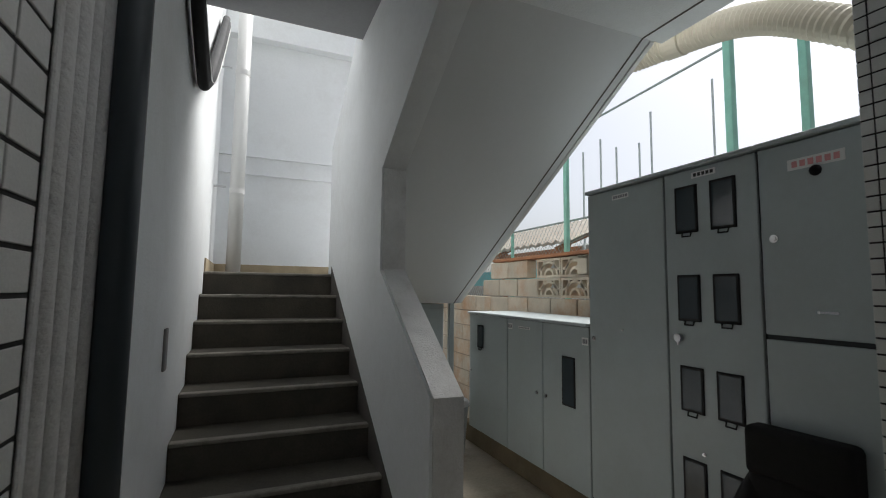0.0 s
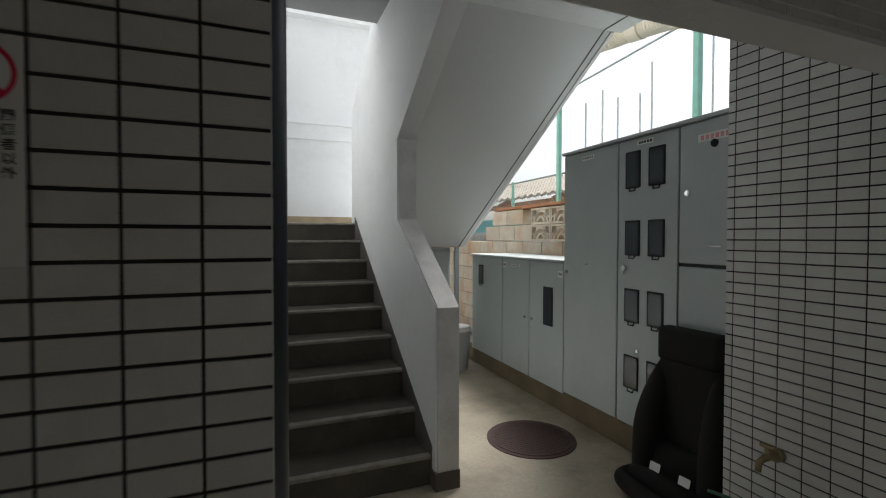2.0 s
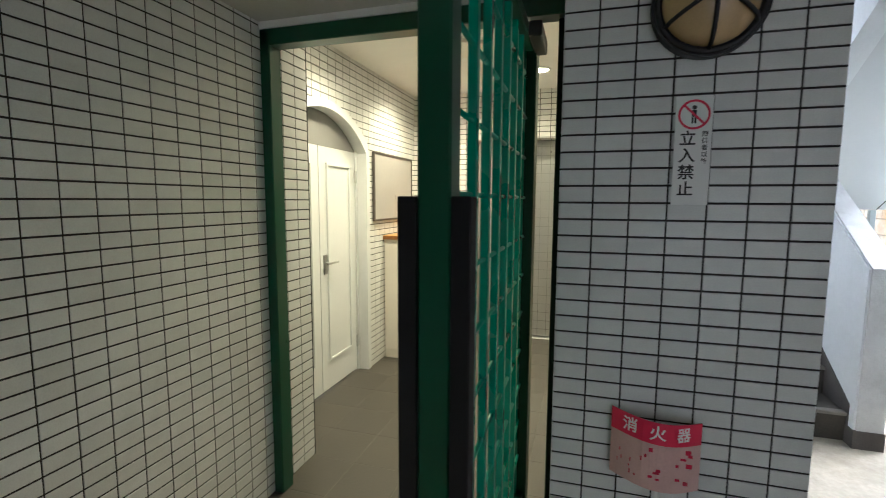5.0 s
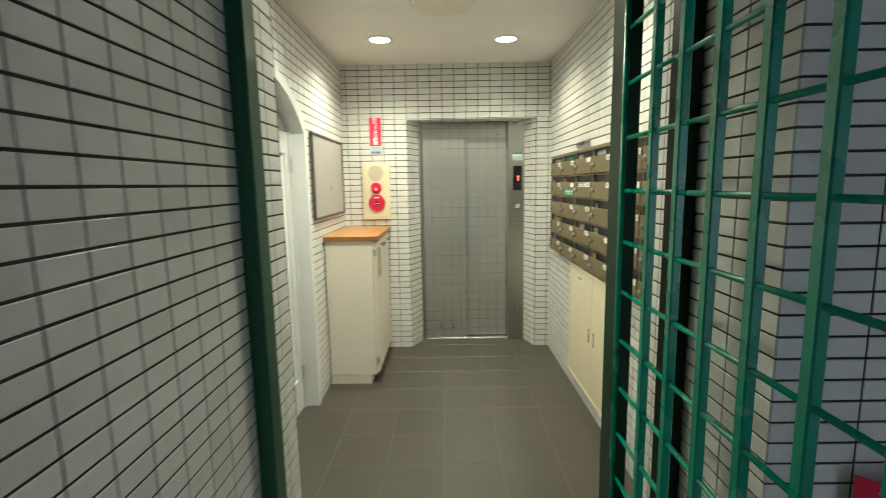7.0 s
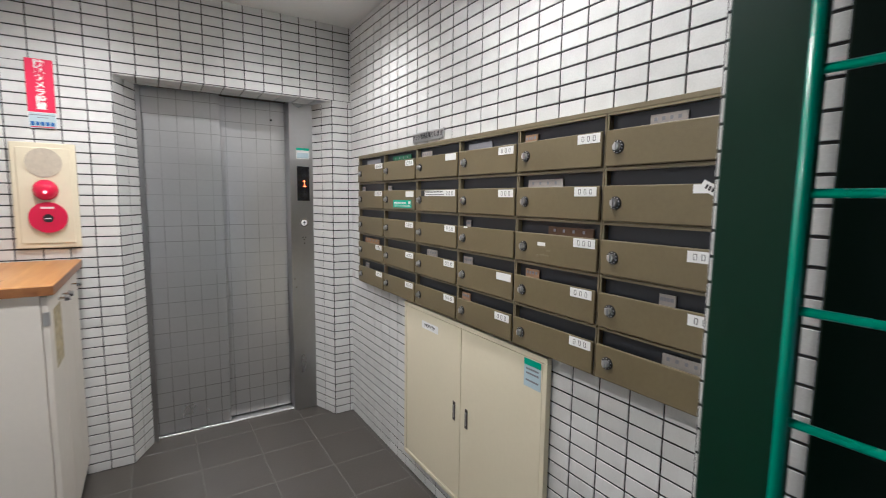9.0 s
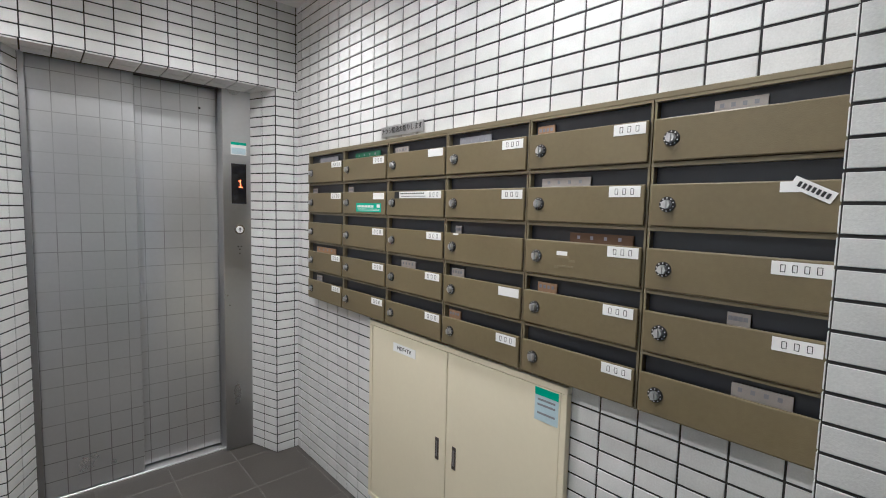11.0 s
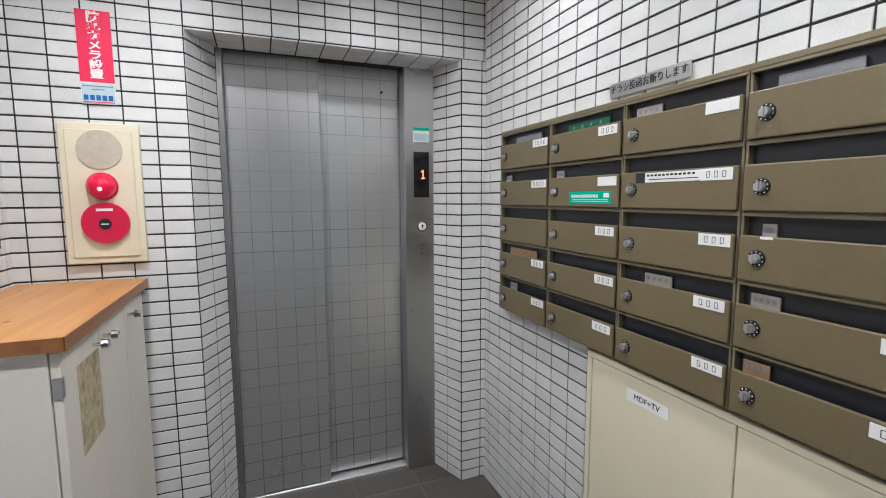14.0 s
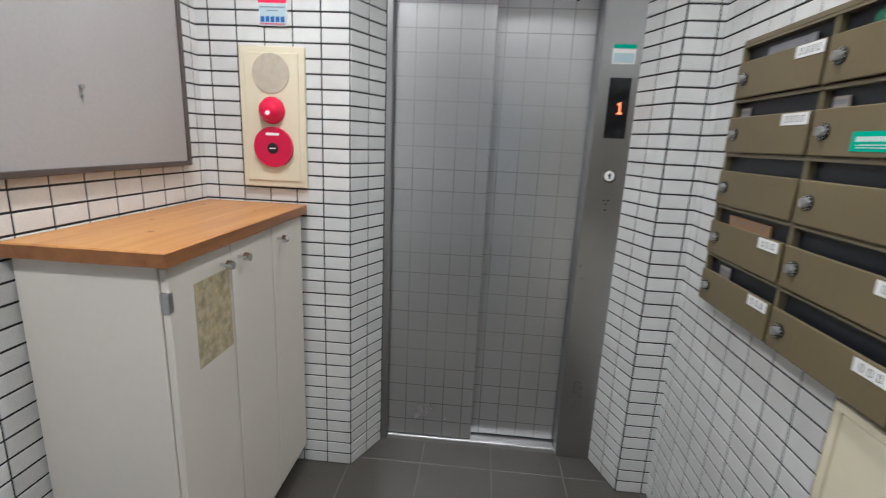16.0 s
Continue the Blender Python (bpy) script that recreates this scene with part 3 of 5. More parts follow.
tiled(pier, (QX, QY, 0), (0, -1, 0), QY + 3.6, 0, 2.9, ph=0.0485, z_off=0.02, u_off=0.035, near=(QX, 0.5, 1.2))
tiled(pier, (QX + 0.22, QY, 0), (-1, 0, 0), 0.22, 0, 2.9, ph=0.0485, z_off=0.02, singles=80, near=(QX, QY, 1.2))

# street side of the porch: unseen wall added, its opening shaped to steer daylight
bm = bmesh.new()
cube(bm, XP - 0.6, -0.25, -3.8, -3.6, 0, 3.2)
cube(bm, QX - 0.3, QX + 0.22, -3.8, -3.6, 0, 3.2)
cube(bm, -0.25, QX - 0.3, -3.8, -3.6, 2.1, 3.2)
structure("wall_street", bm, FACADE, "unseen plain wall, its wide street opening placed to steer daylight", "wall")

# ---- floors ----
structure("ground", box_bm(-60, 60, -60, 60, -0.5, -0.06), ASPHALT, "dark asphalt ground round the building", "ground")
structure("floor_passage", box_bm(PX1 - 0.2, 2.9, 0.08, 9, -0.06, 0.0), CONCRETE, "stained beige concrete floor of the passage", "floor")
structure("floor_porch", box_bm(XP, QX, -3.8, 0.08, -0.06, 0.0), CONCRETE, "stained beige concrete floor of the porch", "floor")
floor = structure("floor_lobby", box_bm(XL - 0.25, PX1 - 0.2, 0.08, YB + 0.4, -0.06, -0.001), FLOORGROUT, "lobby floor joints between grey tiles", "floor")


# ---- structure: stair ----
SX0, SX1, RISE, GO, SY = -0.07, 0.92, 0.1757, 0.286, 1.79
NSTEP = 9
TOP = RISE * NSTEP
stair = root("staircase", "worn grey concrete stair with pale nosings between white walls", "stairs", kind="structure", at=(0.4, SY, 0))
for k in range(NSTEP):
    y0 = SY + GO * k
    y1 = SY + GO * (k + 1) + 0.02 if k < NSTEP - 1 else 5.1
    z = RISE * (k + 1)
    b = box_bm(SX0, SX1, y0, y1, max(0, z - RISE - 0.02), z - 0.001, 0.006, 1)
    part("step", b, STEP, stair)
    part("nosing", box_bm(SX0 + 0.002, SX1 - 0.002, y0 - 0.012, y0 + 0.036, z - 0.020, z + 0.003, 0.005, 1), NOSING, stair, "worn pale step edge")

SLOPE = RISE / GO
# wall between the two flights: low parapet in front, full height behind
soffit0 = (4.1, 1.335)


def soff(y):
    return soffit0[1] + (soffit0[0] - y) * SLOPE


WX0, WX1 = 0.92, 1.055
mid = prism([(1.72, 0.0), (4.25, 0.0), (4.25, 2.75), (3.2, 3.395), (2.5 - (3.395 - 2.14) / SLOPE, 3.395), (2.5, 2.14), (2.5, 1.565), (1.72, 1.035)], "x", WX0, WX1)
structure("wall_stair_middle", mid, STUCCO, "grey-white stucco parapet and wall between the stair flights", "wall")
bm = bmesh.new()
for a, b in (((1.708, 0.10), (1.708, 1.04)), ((1.708, 1.04), (2.488, 1.572)), ((2.488, 1.572), (2.488, 2.14))):
    da = Vector((0, b[0] - a[0], b[1] - a[1])).normalized()
    nn = Vector((0, -da.z, da.y)) * 0.012
    lo = [Vector((x, a[0], a[1])) for x in (WX0 + 0.012, WX1 + 0.006)]
    hi = [Vector((x, b[0], b[1])) for x in (WX0 + 0.012, WX1 + 0.006)]
    vs = [bm.verts.new(p) for p in (lo[0], lo[1], hi[1], hi[0])] + [bm.verts.new(p - nn * 2.2) for p in (lo[0], lo[1], hi[1], hi[0])]
    for f in ((0, 1, 2, 3), (4, 7, 6, 5), (0, 4, 5, 1), (1, 5, 6, 2), (2, 6, 7, 3), (3, 7, 4, 0)):
        bm.faces.new([vs[i] for i in f])
structure("trim_parapet", bm, ROUGHCAP, "rough painted capping of the stair parapet", "trim")
structure("trim_parapet_base", box_bm(WX0 - 0.006, WX1 + 0.01, 1.70, 1.80, 0, 0.105), BASE, "dark skirting at the parapet's foot", "trim")
bm = prism([(SY - 0.02, 0.0), (SY - 0.02, RISE + 0.06), (SY + GO * 8, TOP + 0.07), (SY + GO * 8, TOP - 0.2), (SY + 0.3, 0.0)], "x", WX0 - 0.004, WX0)
structure("trim_stringer", bm, BASE, "dark skirting band rising along the steps", "trim")

# upper flight: sloping soffit, landing and slabs
U0, U1 = WX1, 2.15
y_top = 1.735
up = prism([(4.1, 1.335), (4.1, 1.50), (y_top + 0.06, soff(y_top) + 0.17), (y_top, soff(y_top))], "x", U0, U1)
structure("stair_upper_flight", up, SOFFIT, "smooth grey soffit of the upper stair flight", "stairs")
bm = prism([(4.1, 1.335), (4.1, 1.62), (y_top, soff(y_top) + 0.3), (y_top, soff(y_top) - 0.012)], "x", U1, U1 + 0.025)
structure("trim_soffit_edge", bm, PVC, "pale drip edge along the upper flight", "trim")
gr = 0.0025
bm = prism([(4.1, 1.335 - gr), (4.1, 1.345), (y_top, soff(y_top) + 0.01), (y_top, soff(y_top) - gr)], "x", U1 - 0.058, U1 - 0.048)
cube(bm, U1 - 0.058, U1 - 0.048, 0.2, y_top, soff(y_top) - gr, soff(y_top) + 0.01)
structure("trim_drip_joint", bm, BASE, "dark sealed joint along the soffit edge", "trim")
structure("stair_landing", box_bm(WX1, U1 + 0.02, 4.1, 5.1, 1.335, TOP - 0.002), STUCCO, "half landing of the stair", "stairs")
structure("stair_upper_landing", box_bm(U0, U1 + 0.08, 0.2, y_top, soff(y_top), soff(y_top) + 0.35), STUCCO, "upper landing slab over the passage", "stairs")
structure("ceiling_upper", box_bm(-0.4, WX0, 0.2, 3.1, 3.21, 3.5), SLAB, "dark concrete slab over the lower flight", "ceiling")
# stair left wall, back wall
structure("wall_stair_left", box_bm(-0.5, SX0, 0.75, 5.3, 0, 6.0), STUCCO, "rough white painted wall beside the stair", "wall")
structure("wall_stair_back", box_bm(-0.5, 2.2, 5.1, 5.3, 0, 4.7), STUCCO, "white painted wall behind the stair landing", "wall")
structure("trim_landing_base", box_bm(SX0, 2.15, 5.085, 5.1, TOP, TOP + 0.11), TAN, "tan skirting at the landing", "trim")
bm = bmesh.new()
cube(bm, SX0, 2.2, 5.07, 5.1, 2.62, 2.80)
cube(bm, SX0, 2.2, 5.045, 5.1, 2.80, 2.83)
structure("trim_back_ledge", bm, STUCCO, "painted ledge across the landing wall", "trim")
structure("beam_back", box_bm(SX0, 2.2, 4.98, 5.1, 4.05, 4.6), STUCCO, "painted beam above the landing", "beam")
structure("trim_stair_skirting", box_bm(SX0, SX0 + 0.01, 4.1, 5.09, TOP, TOP + 0.11), TAN, "tan skirting on the landing", "trim")

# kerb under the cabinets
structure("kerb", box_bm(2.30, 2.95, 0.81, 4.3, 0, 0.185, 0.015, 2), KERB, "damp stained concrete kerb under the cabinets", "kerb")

# ---- gate ----
gate_frame = root("gate_frame", "dark green steel gate frame in the entrance", "frame", kind="structure", at=(XP, GATE_Y, 0))
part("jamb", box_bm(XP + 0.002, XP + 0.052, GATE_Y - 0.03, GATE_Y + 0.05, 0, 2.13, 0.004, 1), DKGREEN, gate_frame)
part("jamb", box_bm(PX0 - 0.040, PX0 - 0.007, GATE_Y + 0.02, GATE_Y + 0.145, 0, 2.13, 0.004, 1), SHADEGREEN, gate_frame)
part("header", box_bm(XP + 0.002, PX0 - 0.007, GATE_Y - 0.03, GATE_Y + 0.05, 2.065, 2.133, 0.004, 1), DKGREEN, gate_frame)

GX, GY0, GY1 = -0.842, -0.59, 0.645
gate = root("metal_gate", "green steel bar gate standing open outwards", "gate", at=(GX, GY1, 0))
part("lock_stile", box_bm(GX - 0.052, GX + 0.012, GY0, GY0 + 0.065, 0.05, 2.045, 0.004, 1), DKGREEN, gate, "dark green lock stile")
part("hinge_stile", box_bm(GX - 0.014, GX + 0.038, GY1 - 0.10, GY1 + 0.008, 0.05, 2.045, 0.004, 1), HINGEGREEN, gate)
part("stile_bead", cyl_bm((GX - 0.010, GY1 - 0.102, 0.05), (GX - 0.010, GY1 - 0.102, 2.045), 0.0085, 14), GREEN, gate, "bright green bead along the stile", smooth=True)
part("top_rail", box_bm(GX - 0.025, GX + 0.025, GY0 + 0.065, GY1 - 0.055, 1.995, 2.045, 0.004, 1), DKGREEN, gate)
part("bottom_rail", box_bm(GX - 0.025, GX + 0.025, GY0 + 0.065, GY1 - 0.055, 0.05, 0.12, 0.004, 1), DKGREEN, gate)
for i in range(6):
    y = 0.359 - 0.1465 * i
    part("bar", box_bm(GX - 0.011, GX + 0.011, y - 0.013, y + 0.013, 0.12, 1.995, 0.003, 1), GREEN, gate)
for k in range(12):
    z = 0.295 + 0.16 * k
    if z < 1.98:
        part("rod", cyl_bm((GX, GY0 + 0.065, z), (GX, GY1 - 0.055, z), 0.0065, 10), GREEN, gate, smooth=True)
cover = part("lock_cover", box_bm(GX + 0.013, GX + 0.05, GY0 - 0.004, GY0 + 0.04, 0.06, 1.41, 0.002, 1), RUBBER, gate, "black full-height lock guard plate")
part("guard_side", box_bm(GX - 0.09, GX - 0.053, GY0 - 0.002, GY0 + 0.04, 0.06, 1.41, 0.002, 1), RUBBER, cover)
part("door_closer", box_bm(GX + 0.028, GX + 0.075, GY1 - 0.30, GY1 - 0.06, 1.985, 2.04, 0.006, 2), BLACK, gate, "black door closer body")
part("closer_arm", box_bm(GX + 0.04, GX + 0.065, GY1 - 0.09, GY1 + 0.0, 2.042, 2.056, 0.002, 1), BLACK, gate)

# ---- lift doors ----
lift = root("lift_doors", "closed brushed stainless steel lift doors with side panel", "lift door", kind="structure", at=(-1.2, YD, 0))
part("left_panel", box_bm(IX0 + 0.02, -1.225, YD + 0.04, YD + 0.07, 0.010, OZ + 0.02, 0.003, 1), STEEL, lift)
part("right_panel", box_bm(-1.235, -0.845, YD + 0.085, YD + 0.115, 0.016, OZ + 0.02, 0.003, 1), STEEL, lift)
part("jamb", box_bm(IX0 - 0.005, IX0 + 0.02, YD - 0.004, YD + 0.12, 0.0, OZ + 0.015, 0.002, 1), STEELDARK, lift)
col = part("control_column", box_bm(-0.845, IX1 + 0.004, YD - 0.006, YD + 0.13, 0.0, OZ + 0.015, 0.003, 1), STEELDARK, lift, "steel side panel with call button")
part("back_plate", box_bm(IX0, IX1, YD + 0.14, YD + 0.16, 0, OZ + 0.05), BLACK, lift)
part("sill", box_bm(IX0, IX1, YD + 0.030, YD + 0.13, -0.004, 0.007, 0.002, 1), ALU, lift, "aluminium sill track")
part("display", box_bm(-0.801, -0.724, YD - 0.009, YD - 0.005, 1.382, 1.598, 0.001, 1), mat("dark_display", (0.012, 0.012, 0.014), 0.08), col, "dark display with a lit orange figure")
bm = bmesh.new()
for x0, x1, z0, z1 in ((-0.7575, -0.7525, 1.474, 1.512), (-0.765, -0.745, 1.470, 1.475), (-0.765, -0.7575, 1.503, 1.508)):
    cube(bm, x0, x1, YD - 0.0105, YD - 0.0092, z0, z1)
part("figure", bm, ORANGE, col, "lit orange figure one")
part("button_ring", disc_bm((-0.762, YD - 0.006, 1.242), (0, -1, 0), 0.027, 0.005, 28, 0.002), CHROME, col)
part("button", disc_bm((-0.762, YD - 0.010, 1.242), (0, -1, 0), 0.019, 0.004, 24, 0.001), WHITE, col, "pale round call button")
bm = prism([(-0.770, 1.242), (-0.762, 1.254), (-0.754, 1.242), (-0.7595, 1.242), (-0.7595, 1.231), (-0.7645, 1.231), (-0.7645, 1.242)], "y", YD - 0.0155, YD - 0.0142)
part("arrow", bm, INK, col, "black up arrow")
part("notice", box_bm(-0.803, -0.722, YD - 0.0075, YD - 0.006, 1.645, 1.712), WHITE, col, "small white notice with teal heading")
part("notice_heading", box_bm(-0.803, -0.722, YD - 0.0085, YD - 0.0076, 1.698, 1.712), TEAL, col)
part("notice_body", box_bm(-0.799, -0.726, YD - 0.0085, YD - 0.0076, 1.650, 1.682), LTBLUE, col)
bm = bmesh.new()
for dx, dz in ((-0.008, 0.008), (0.008, 0.008), (0, -0.006), (0, -0.03)):
    cyl(bm, (-0.762 + dx, YD - 0.006, 1.14 + dz), (-0.762 + dx, YD - 0.0085, 1.14 + dz), 0.0035, 10)
part("key_switch", bm, BLACK, col)
part("panel_bolt", cyl_bm((-0.93, YD + 0.0855, 1.88), (-0.93, YD + 0.08, 1.88), 0.006, 12), BLACK, lift)


# ---- ceiling fittings ----
for lx, ly, watts in DOWNLIGHTS:
    d = root("downlight", "round recessed ceiling downlight, lit", "ceiling light", "lobby downlights", at=(lx, ly, CEIL))
    bm = bmesh.new()
    seg = 32
    rr = [[bm.verts.new((lx + r * math.cos(2 * math.pi * i / seg), ly + r * math.sin(2 * math.pi * i / seg), z)) for i in range(seg)] for r, z in ((0.088, CEIL), (0.086, CEIL - 0.008), (0.070, CEIL - 0.008), (0.062, CEIL - 0.002))]
    for a, b in zip(rr, rr[1:]):
        for i in range(seg):
            bm.faces.new((a[i], a[(i + 1) % seg], b[(i + 1) % seg], b[i]))
    part("trim_ring", bm, WHITE, d, smooth=True)
    part("lens", disc_bm((lx, ly, CEIL - 0.001), (0, 0, -1), 0.063, 0.003, 32), LAMPON, d, "glowing lens")
d = root("ceiling_cover", "round off-white ceiling cover, unlit", "ceiling fitting", at=(-1.40, 1.72, CEIL))
part("rim", disc_bm((-1.40, 1.72, CEIL), (0, 0, -1), 0.185, 0.015, 48, 0.006), PVC, d)
part("plate", disc_bm((-1.40, 1.72, CEIL - 0.015), (0, 0, -1), 0.165, 0.02, 48, 0.012), CREAMLITE, d)

# ---- white double door in the arch ----
dx = XL - 0.085
door = root("door_1", "white panelled double door in an arched recess, closed", "door", kind="structure", at=(dx, 1.42, 0))
part("transom", prism([(AY0, 1.775), *arch_pts(AY0, AY1, ASP, ATOP), (AY1, 1.775)], "x", dx - 0.04, dx - 0.005), GREYPANEL, door, "grey panel filling the arch")


def leaf(y0, y1):
    bm = bmesh.new()
    cube(bm, dx - 0.04, dx, y0, y1, 0.012, 1.77)
    p = part("leaf", bm, WHITEDOOR, door)
    bm = bmesh.new()
    a, b, c, d, e = y0 + 0.09, y1 - 0.09, 0.22, 1.66, 0.018
    for u0, u1, v0, v1 in ((a, b, c, c + e), (a, b, d - e, d), (a, a + e, c + e, d - e), (b - e, b, c + e, d - e)):
        cube(bm, dx, dx + 0.012, u0, u1, v0, v1)
    part("moulding", bm, WHITEDOOR, p)
    return p


leaf(AY0 + 0.03, 1.425)
lf = leaf(1.433, AY1 - 0.03)
part("door_frame", box_bm(dx - 0.05, dx + 0.01, AY0, AY0 + 0.027, 0, 1.775), WHITEDOOR, door)
part("door_frame", box_bm(dx - 0.05, dx + 0.01, AY1 - 0.027, AY1, 0, 1.775), WHITEDOOR, door)
h = part("lever_handle", box_bm(dx, dx + 0.008, 1.47, 1.515, 0.87, 1.01, 0.003, 1), STEELDARK, lf, "steel lever handle")
bm = cyl_bm((dx + 0.008, 1.492, 0.95), (dx + 0.05, 1.492, 0.95), 0.009, 12)
cyl(bm, (dx + 0.045, 1.492, 0.95), (dx + 0.045, 1.60, 0.95), 0.008, 12)
part("lever", bm, STEELDARK, door, smooth=True)
for z in (0.25, 1.58):
    part("hinge", box_bm(dx, dx + 0.014, AY1 - 0.04, AY1 - 0.012, z - 0.05, z + 0.05, 0.003, 1), ALU, door)

# ---- notice board ----
nb = root("notice_board", "empty grey felt notice board in a dark bronze frame", "notice board", at=(XL, 2.52, 1.51))
B0, B1, Z0, Z1 = 2.09, 2.955, 1.225, 1.795
part("felt", box_bm(XL + 0.006, XL + 0.018, B0 + 0.01, B1 - 0.01, Z0 + 0.01, Z1 - 0.01), BOARD, nb)
for y0, y1, z0, z1 in ((B0, B1, Z0, Z0 + 0.016), (B0, B1, Z1 - 0.016, Z1), (B0, B0 + 0.016, Z0 + 0.016, Z1 - 0.016), (B1 - 0.016, B1, Z0 + 0.016, Z1 - 0.016)):
    part("frame_bar", box_bm(XL + 0.005, XL + 0.026, y0, y1, z0, z1, 0.002, 1), BRONZE, nb)
bm = cyl_bm((XL + 0.018, 2.54, 1.437), (XL + 0.026, 2.54, 1.437), 0.006, 12)
cyl(bm, (XL + 0.018, 2.54, 1.415), (XL + 0.023, 2.54, 1.415), 0.004, 12)
part("lock", bm, GREYPANEL, nb, "small grey lock")

# ---- storage cabinet with a pine top ----
sc = root("storage_cabinet", "cream storage cabinet with a varnished pine top", "cabinet", at=(-2.08, 2.7, 0))
CX0, CX1, CY0, CY1 = XL + 0.008, -1.905, 2.312, YB - 0.012
part("body", box_bm(CX0, CX1 - 0.02, CY0, CY1, 0.07, 1.060, 0.002, 1), CREAMLITE, sc)
part("plinth", box_bm(CX0, CX1 - 0.06, CY0 + 0.004, CY1, 0.0, 0.07), CREAMLITE, sc)
part("top", box_bm(CX0, CX1 + 0.02, CY0 - 0.025, CY1 + 0.002, 1.060, 1.095, 0.003, 1), WOODTOP, sc, "varnished pine top with knots")
for kx, ky, kr in ((-2.05, 2.47, 0.008), (-2.16, 2.62, 0.006), (-1.98, 2.86, 0.005), (-2.2, 2.93, 0.007)):
    part("knot", disc_bm((kx, ky, 1.0948), (0, 0, 1), kr, 0.0006, 14), WOODEDGE, sc, "small dark knot")
part("top_edge", box_bm(CX0, CX1 + 0.022, CY0 - 0.028, CY0 - 0.0255, 1.062, 1.092), WOODEDGE, sc, "darker pine edge strip")
part("top_edge", box_bm(CX1 + 0.0205, CX1 + 0.023, CY0 - 0.028, CY1, 1.062, 1.092), WOODEDGE, sc, "darker pine edge strip")
ys = [CY0, 2.568, 2.815, CY1]
for i in range(3):
    p = part("cabinet_door", box_bm(CX1 - 0.018, CX1, ys[i] + 0.003, ys[i + 1] - 0.003, 0.09, 1.052, 0.002, 1), CREAMLITE, sc)
    ky = (ys[1] - 0.05, ys[1] + 0.038, ys[2] + 0.038)[i]
    bm = cyl_bm((CX1, ky, 1.008), (CX1 + 0.024, ky, 1.008), 0.005, 12)
    cyl(bm, (CX1 + 0.021, ky, 1.008), (CX1 + 0.036, ky, 1.008), 0.0135, 16, 0.011)
    part("knob", bm, CHROME, p, "round chrome knob", smooth=False)
    if i == 0:
        part("glue_patch", box_bm(CX1 + 0.0002, CX1 + 0.001, ys[0] + 0.09, ys[1] - 0.012, 0.77, 0.99), GLUE, p, "yellowed patch of paper residue")
        for z in (0.974, 0.18):
            part("hinge", box_bm(CX1 - 0.016, CX1 + 0.003, CY0 - 0.003, CY0 + 0.014, z - 0.024, z + 0.024, 0.002, 1), STEELDARK, p, "steel hinge")

# ---- fire alarm panel ----
fa = root("fire_alarm_panel", "cream fire alarm panel with red lamp and red call point", "fire alarm", at=(-1.99, YB, 1.4))
FX0, FX1, FZ0, FZ1 = -2.11, -1.876, 1.155, 1.635
part("panel", box_bm(FX0, FX1, YB - 0.022, YB - 0.004, FZ0, FZ1, 0.004, 2), CREAM, fa)
part("inner_panel", box_bm(FX0 + 0.02, FX1 - 0.02, YB - 0.027, YB - 0.022, FZ0 + 0.022, FZ1 - 0.022, 0.002, 1), CREAM, fa)
fx = (FX0 + FX1) / 2
part("speaker_grille", disc_bm((fx, YB - 0.027, 1.545), (0, -1, 0), 0.066, 0.003, 40, 0.001), mat("beige_grille", (0.50, 0.45, 0.35), 0.7, var=0.15, scale=60, fine=1.0), fa, "round beige sounder grille")
part("lamp_base", disc_bm((fx, YB - 0.027, 1.422), (0, -1, 0), 0.047, 0.006, 32, 0.002), RED, fa)
part("lamp", dome_bm((fx, YB - 0.033, 1.422), (0, -1, 0), 0.043, 0.042), REDGLOW, fa, "glowing red domed lamp", smooth=True)
part("bulb", dome_bm((fx + 0.004, YB - 0.0738, 1.412), (0, -1, 0), 0.007, 0.004, 16, 4), BULB, fa, "bright lit bulb")
cp = part("call_point", disc_bm((fx + 0.004, YB - 0.027, 1.297), (0, -1, 0), 0.070, 0.014, 40, 0.005), RED, fa, "round red call point")
part("push_plate", disc_bm((fx + 0.004, YB - 0.041, 1.293), (0, -1, 0), 0.019, 0.003, 28, 0.001), BLACK, cp)
part("print_bar", box_bm(fx - 0.02, fx + 0.028, YB - 0.0425, YB - 0.0412, 1.337, 1.346), WHITE, cp)
part("print_bar", box_bm(fx - 0.007, fx + 0.015, YB - 0.0455, YB - 0.0441, 1.2905, 1.2945), WHITE, cp)

# ---- camera warning sign ----
sg = root("security_sign", "red security camera sign with white characters", "sign", at=(-1.985, YB, 1.85))
part("plate", box_bm(-2.035, -1.937, YB - 0.010, YB - 0.007, 1.70, 2.005), WHITE, sg)
part("red_field", box_bm(-2.035, -1.937, YB - 0.0115, YB - 0.0102, 1.772, 2.005), SIGNRED, sg, "red field with white characters")
for i, ch in enumerate("防犯カメラ設置"):
    text("character", ch, 0.0325, facing(-1.986, YB - 0.0122, 1.984 - 0.0312 * i, "-y"), WHITE, sg, bold=0.0010, sx=1.25)
part("foot_field", box_bm(-2.033, -1.939, YB - 0.0113, YB - 0.0102, 1.702, 1.768), LTBLUE, sg, "pale blue foot with a blue mark")
bm = bmesh.new()
for i in range(5):
    cube(bm, -2.028 + i * 0.0175, -2.015 + i * 0.0175, YB - 0.0122, YB - 0.0115, 1.712, 1.729)
part("mark", bm, BLUEINK, sg, "blue mark in plain blocks")
part("print_bar", box_bm(-2.03, -1.942, YB - 0.0122, YB - 0.0115, 1.757, 1.760), GREYINK, sg)
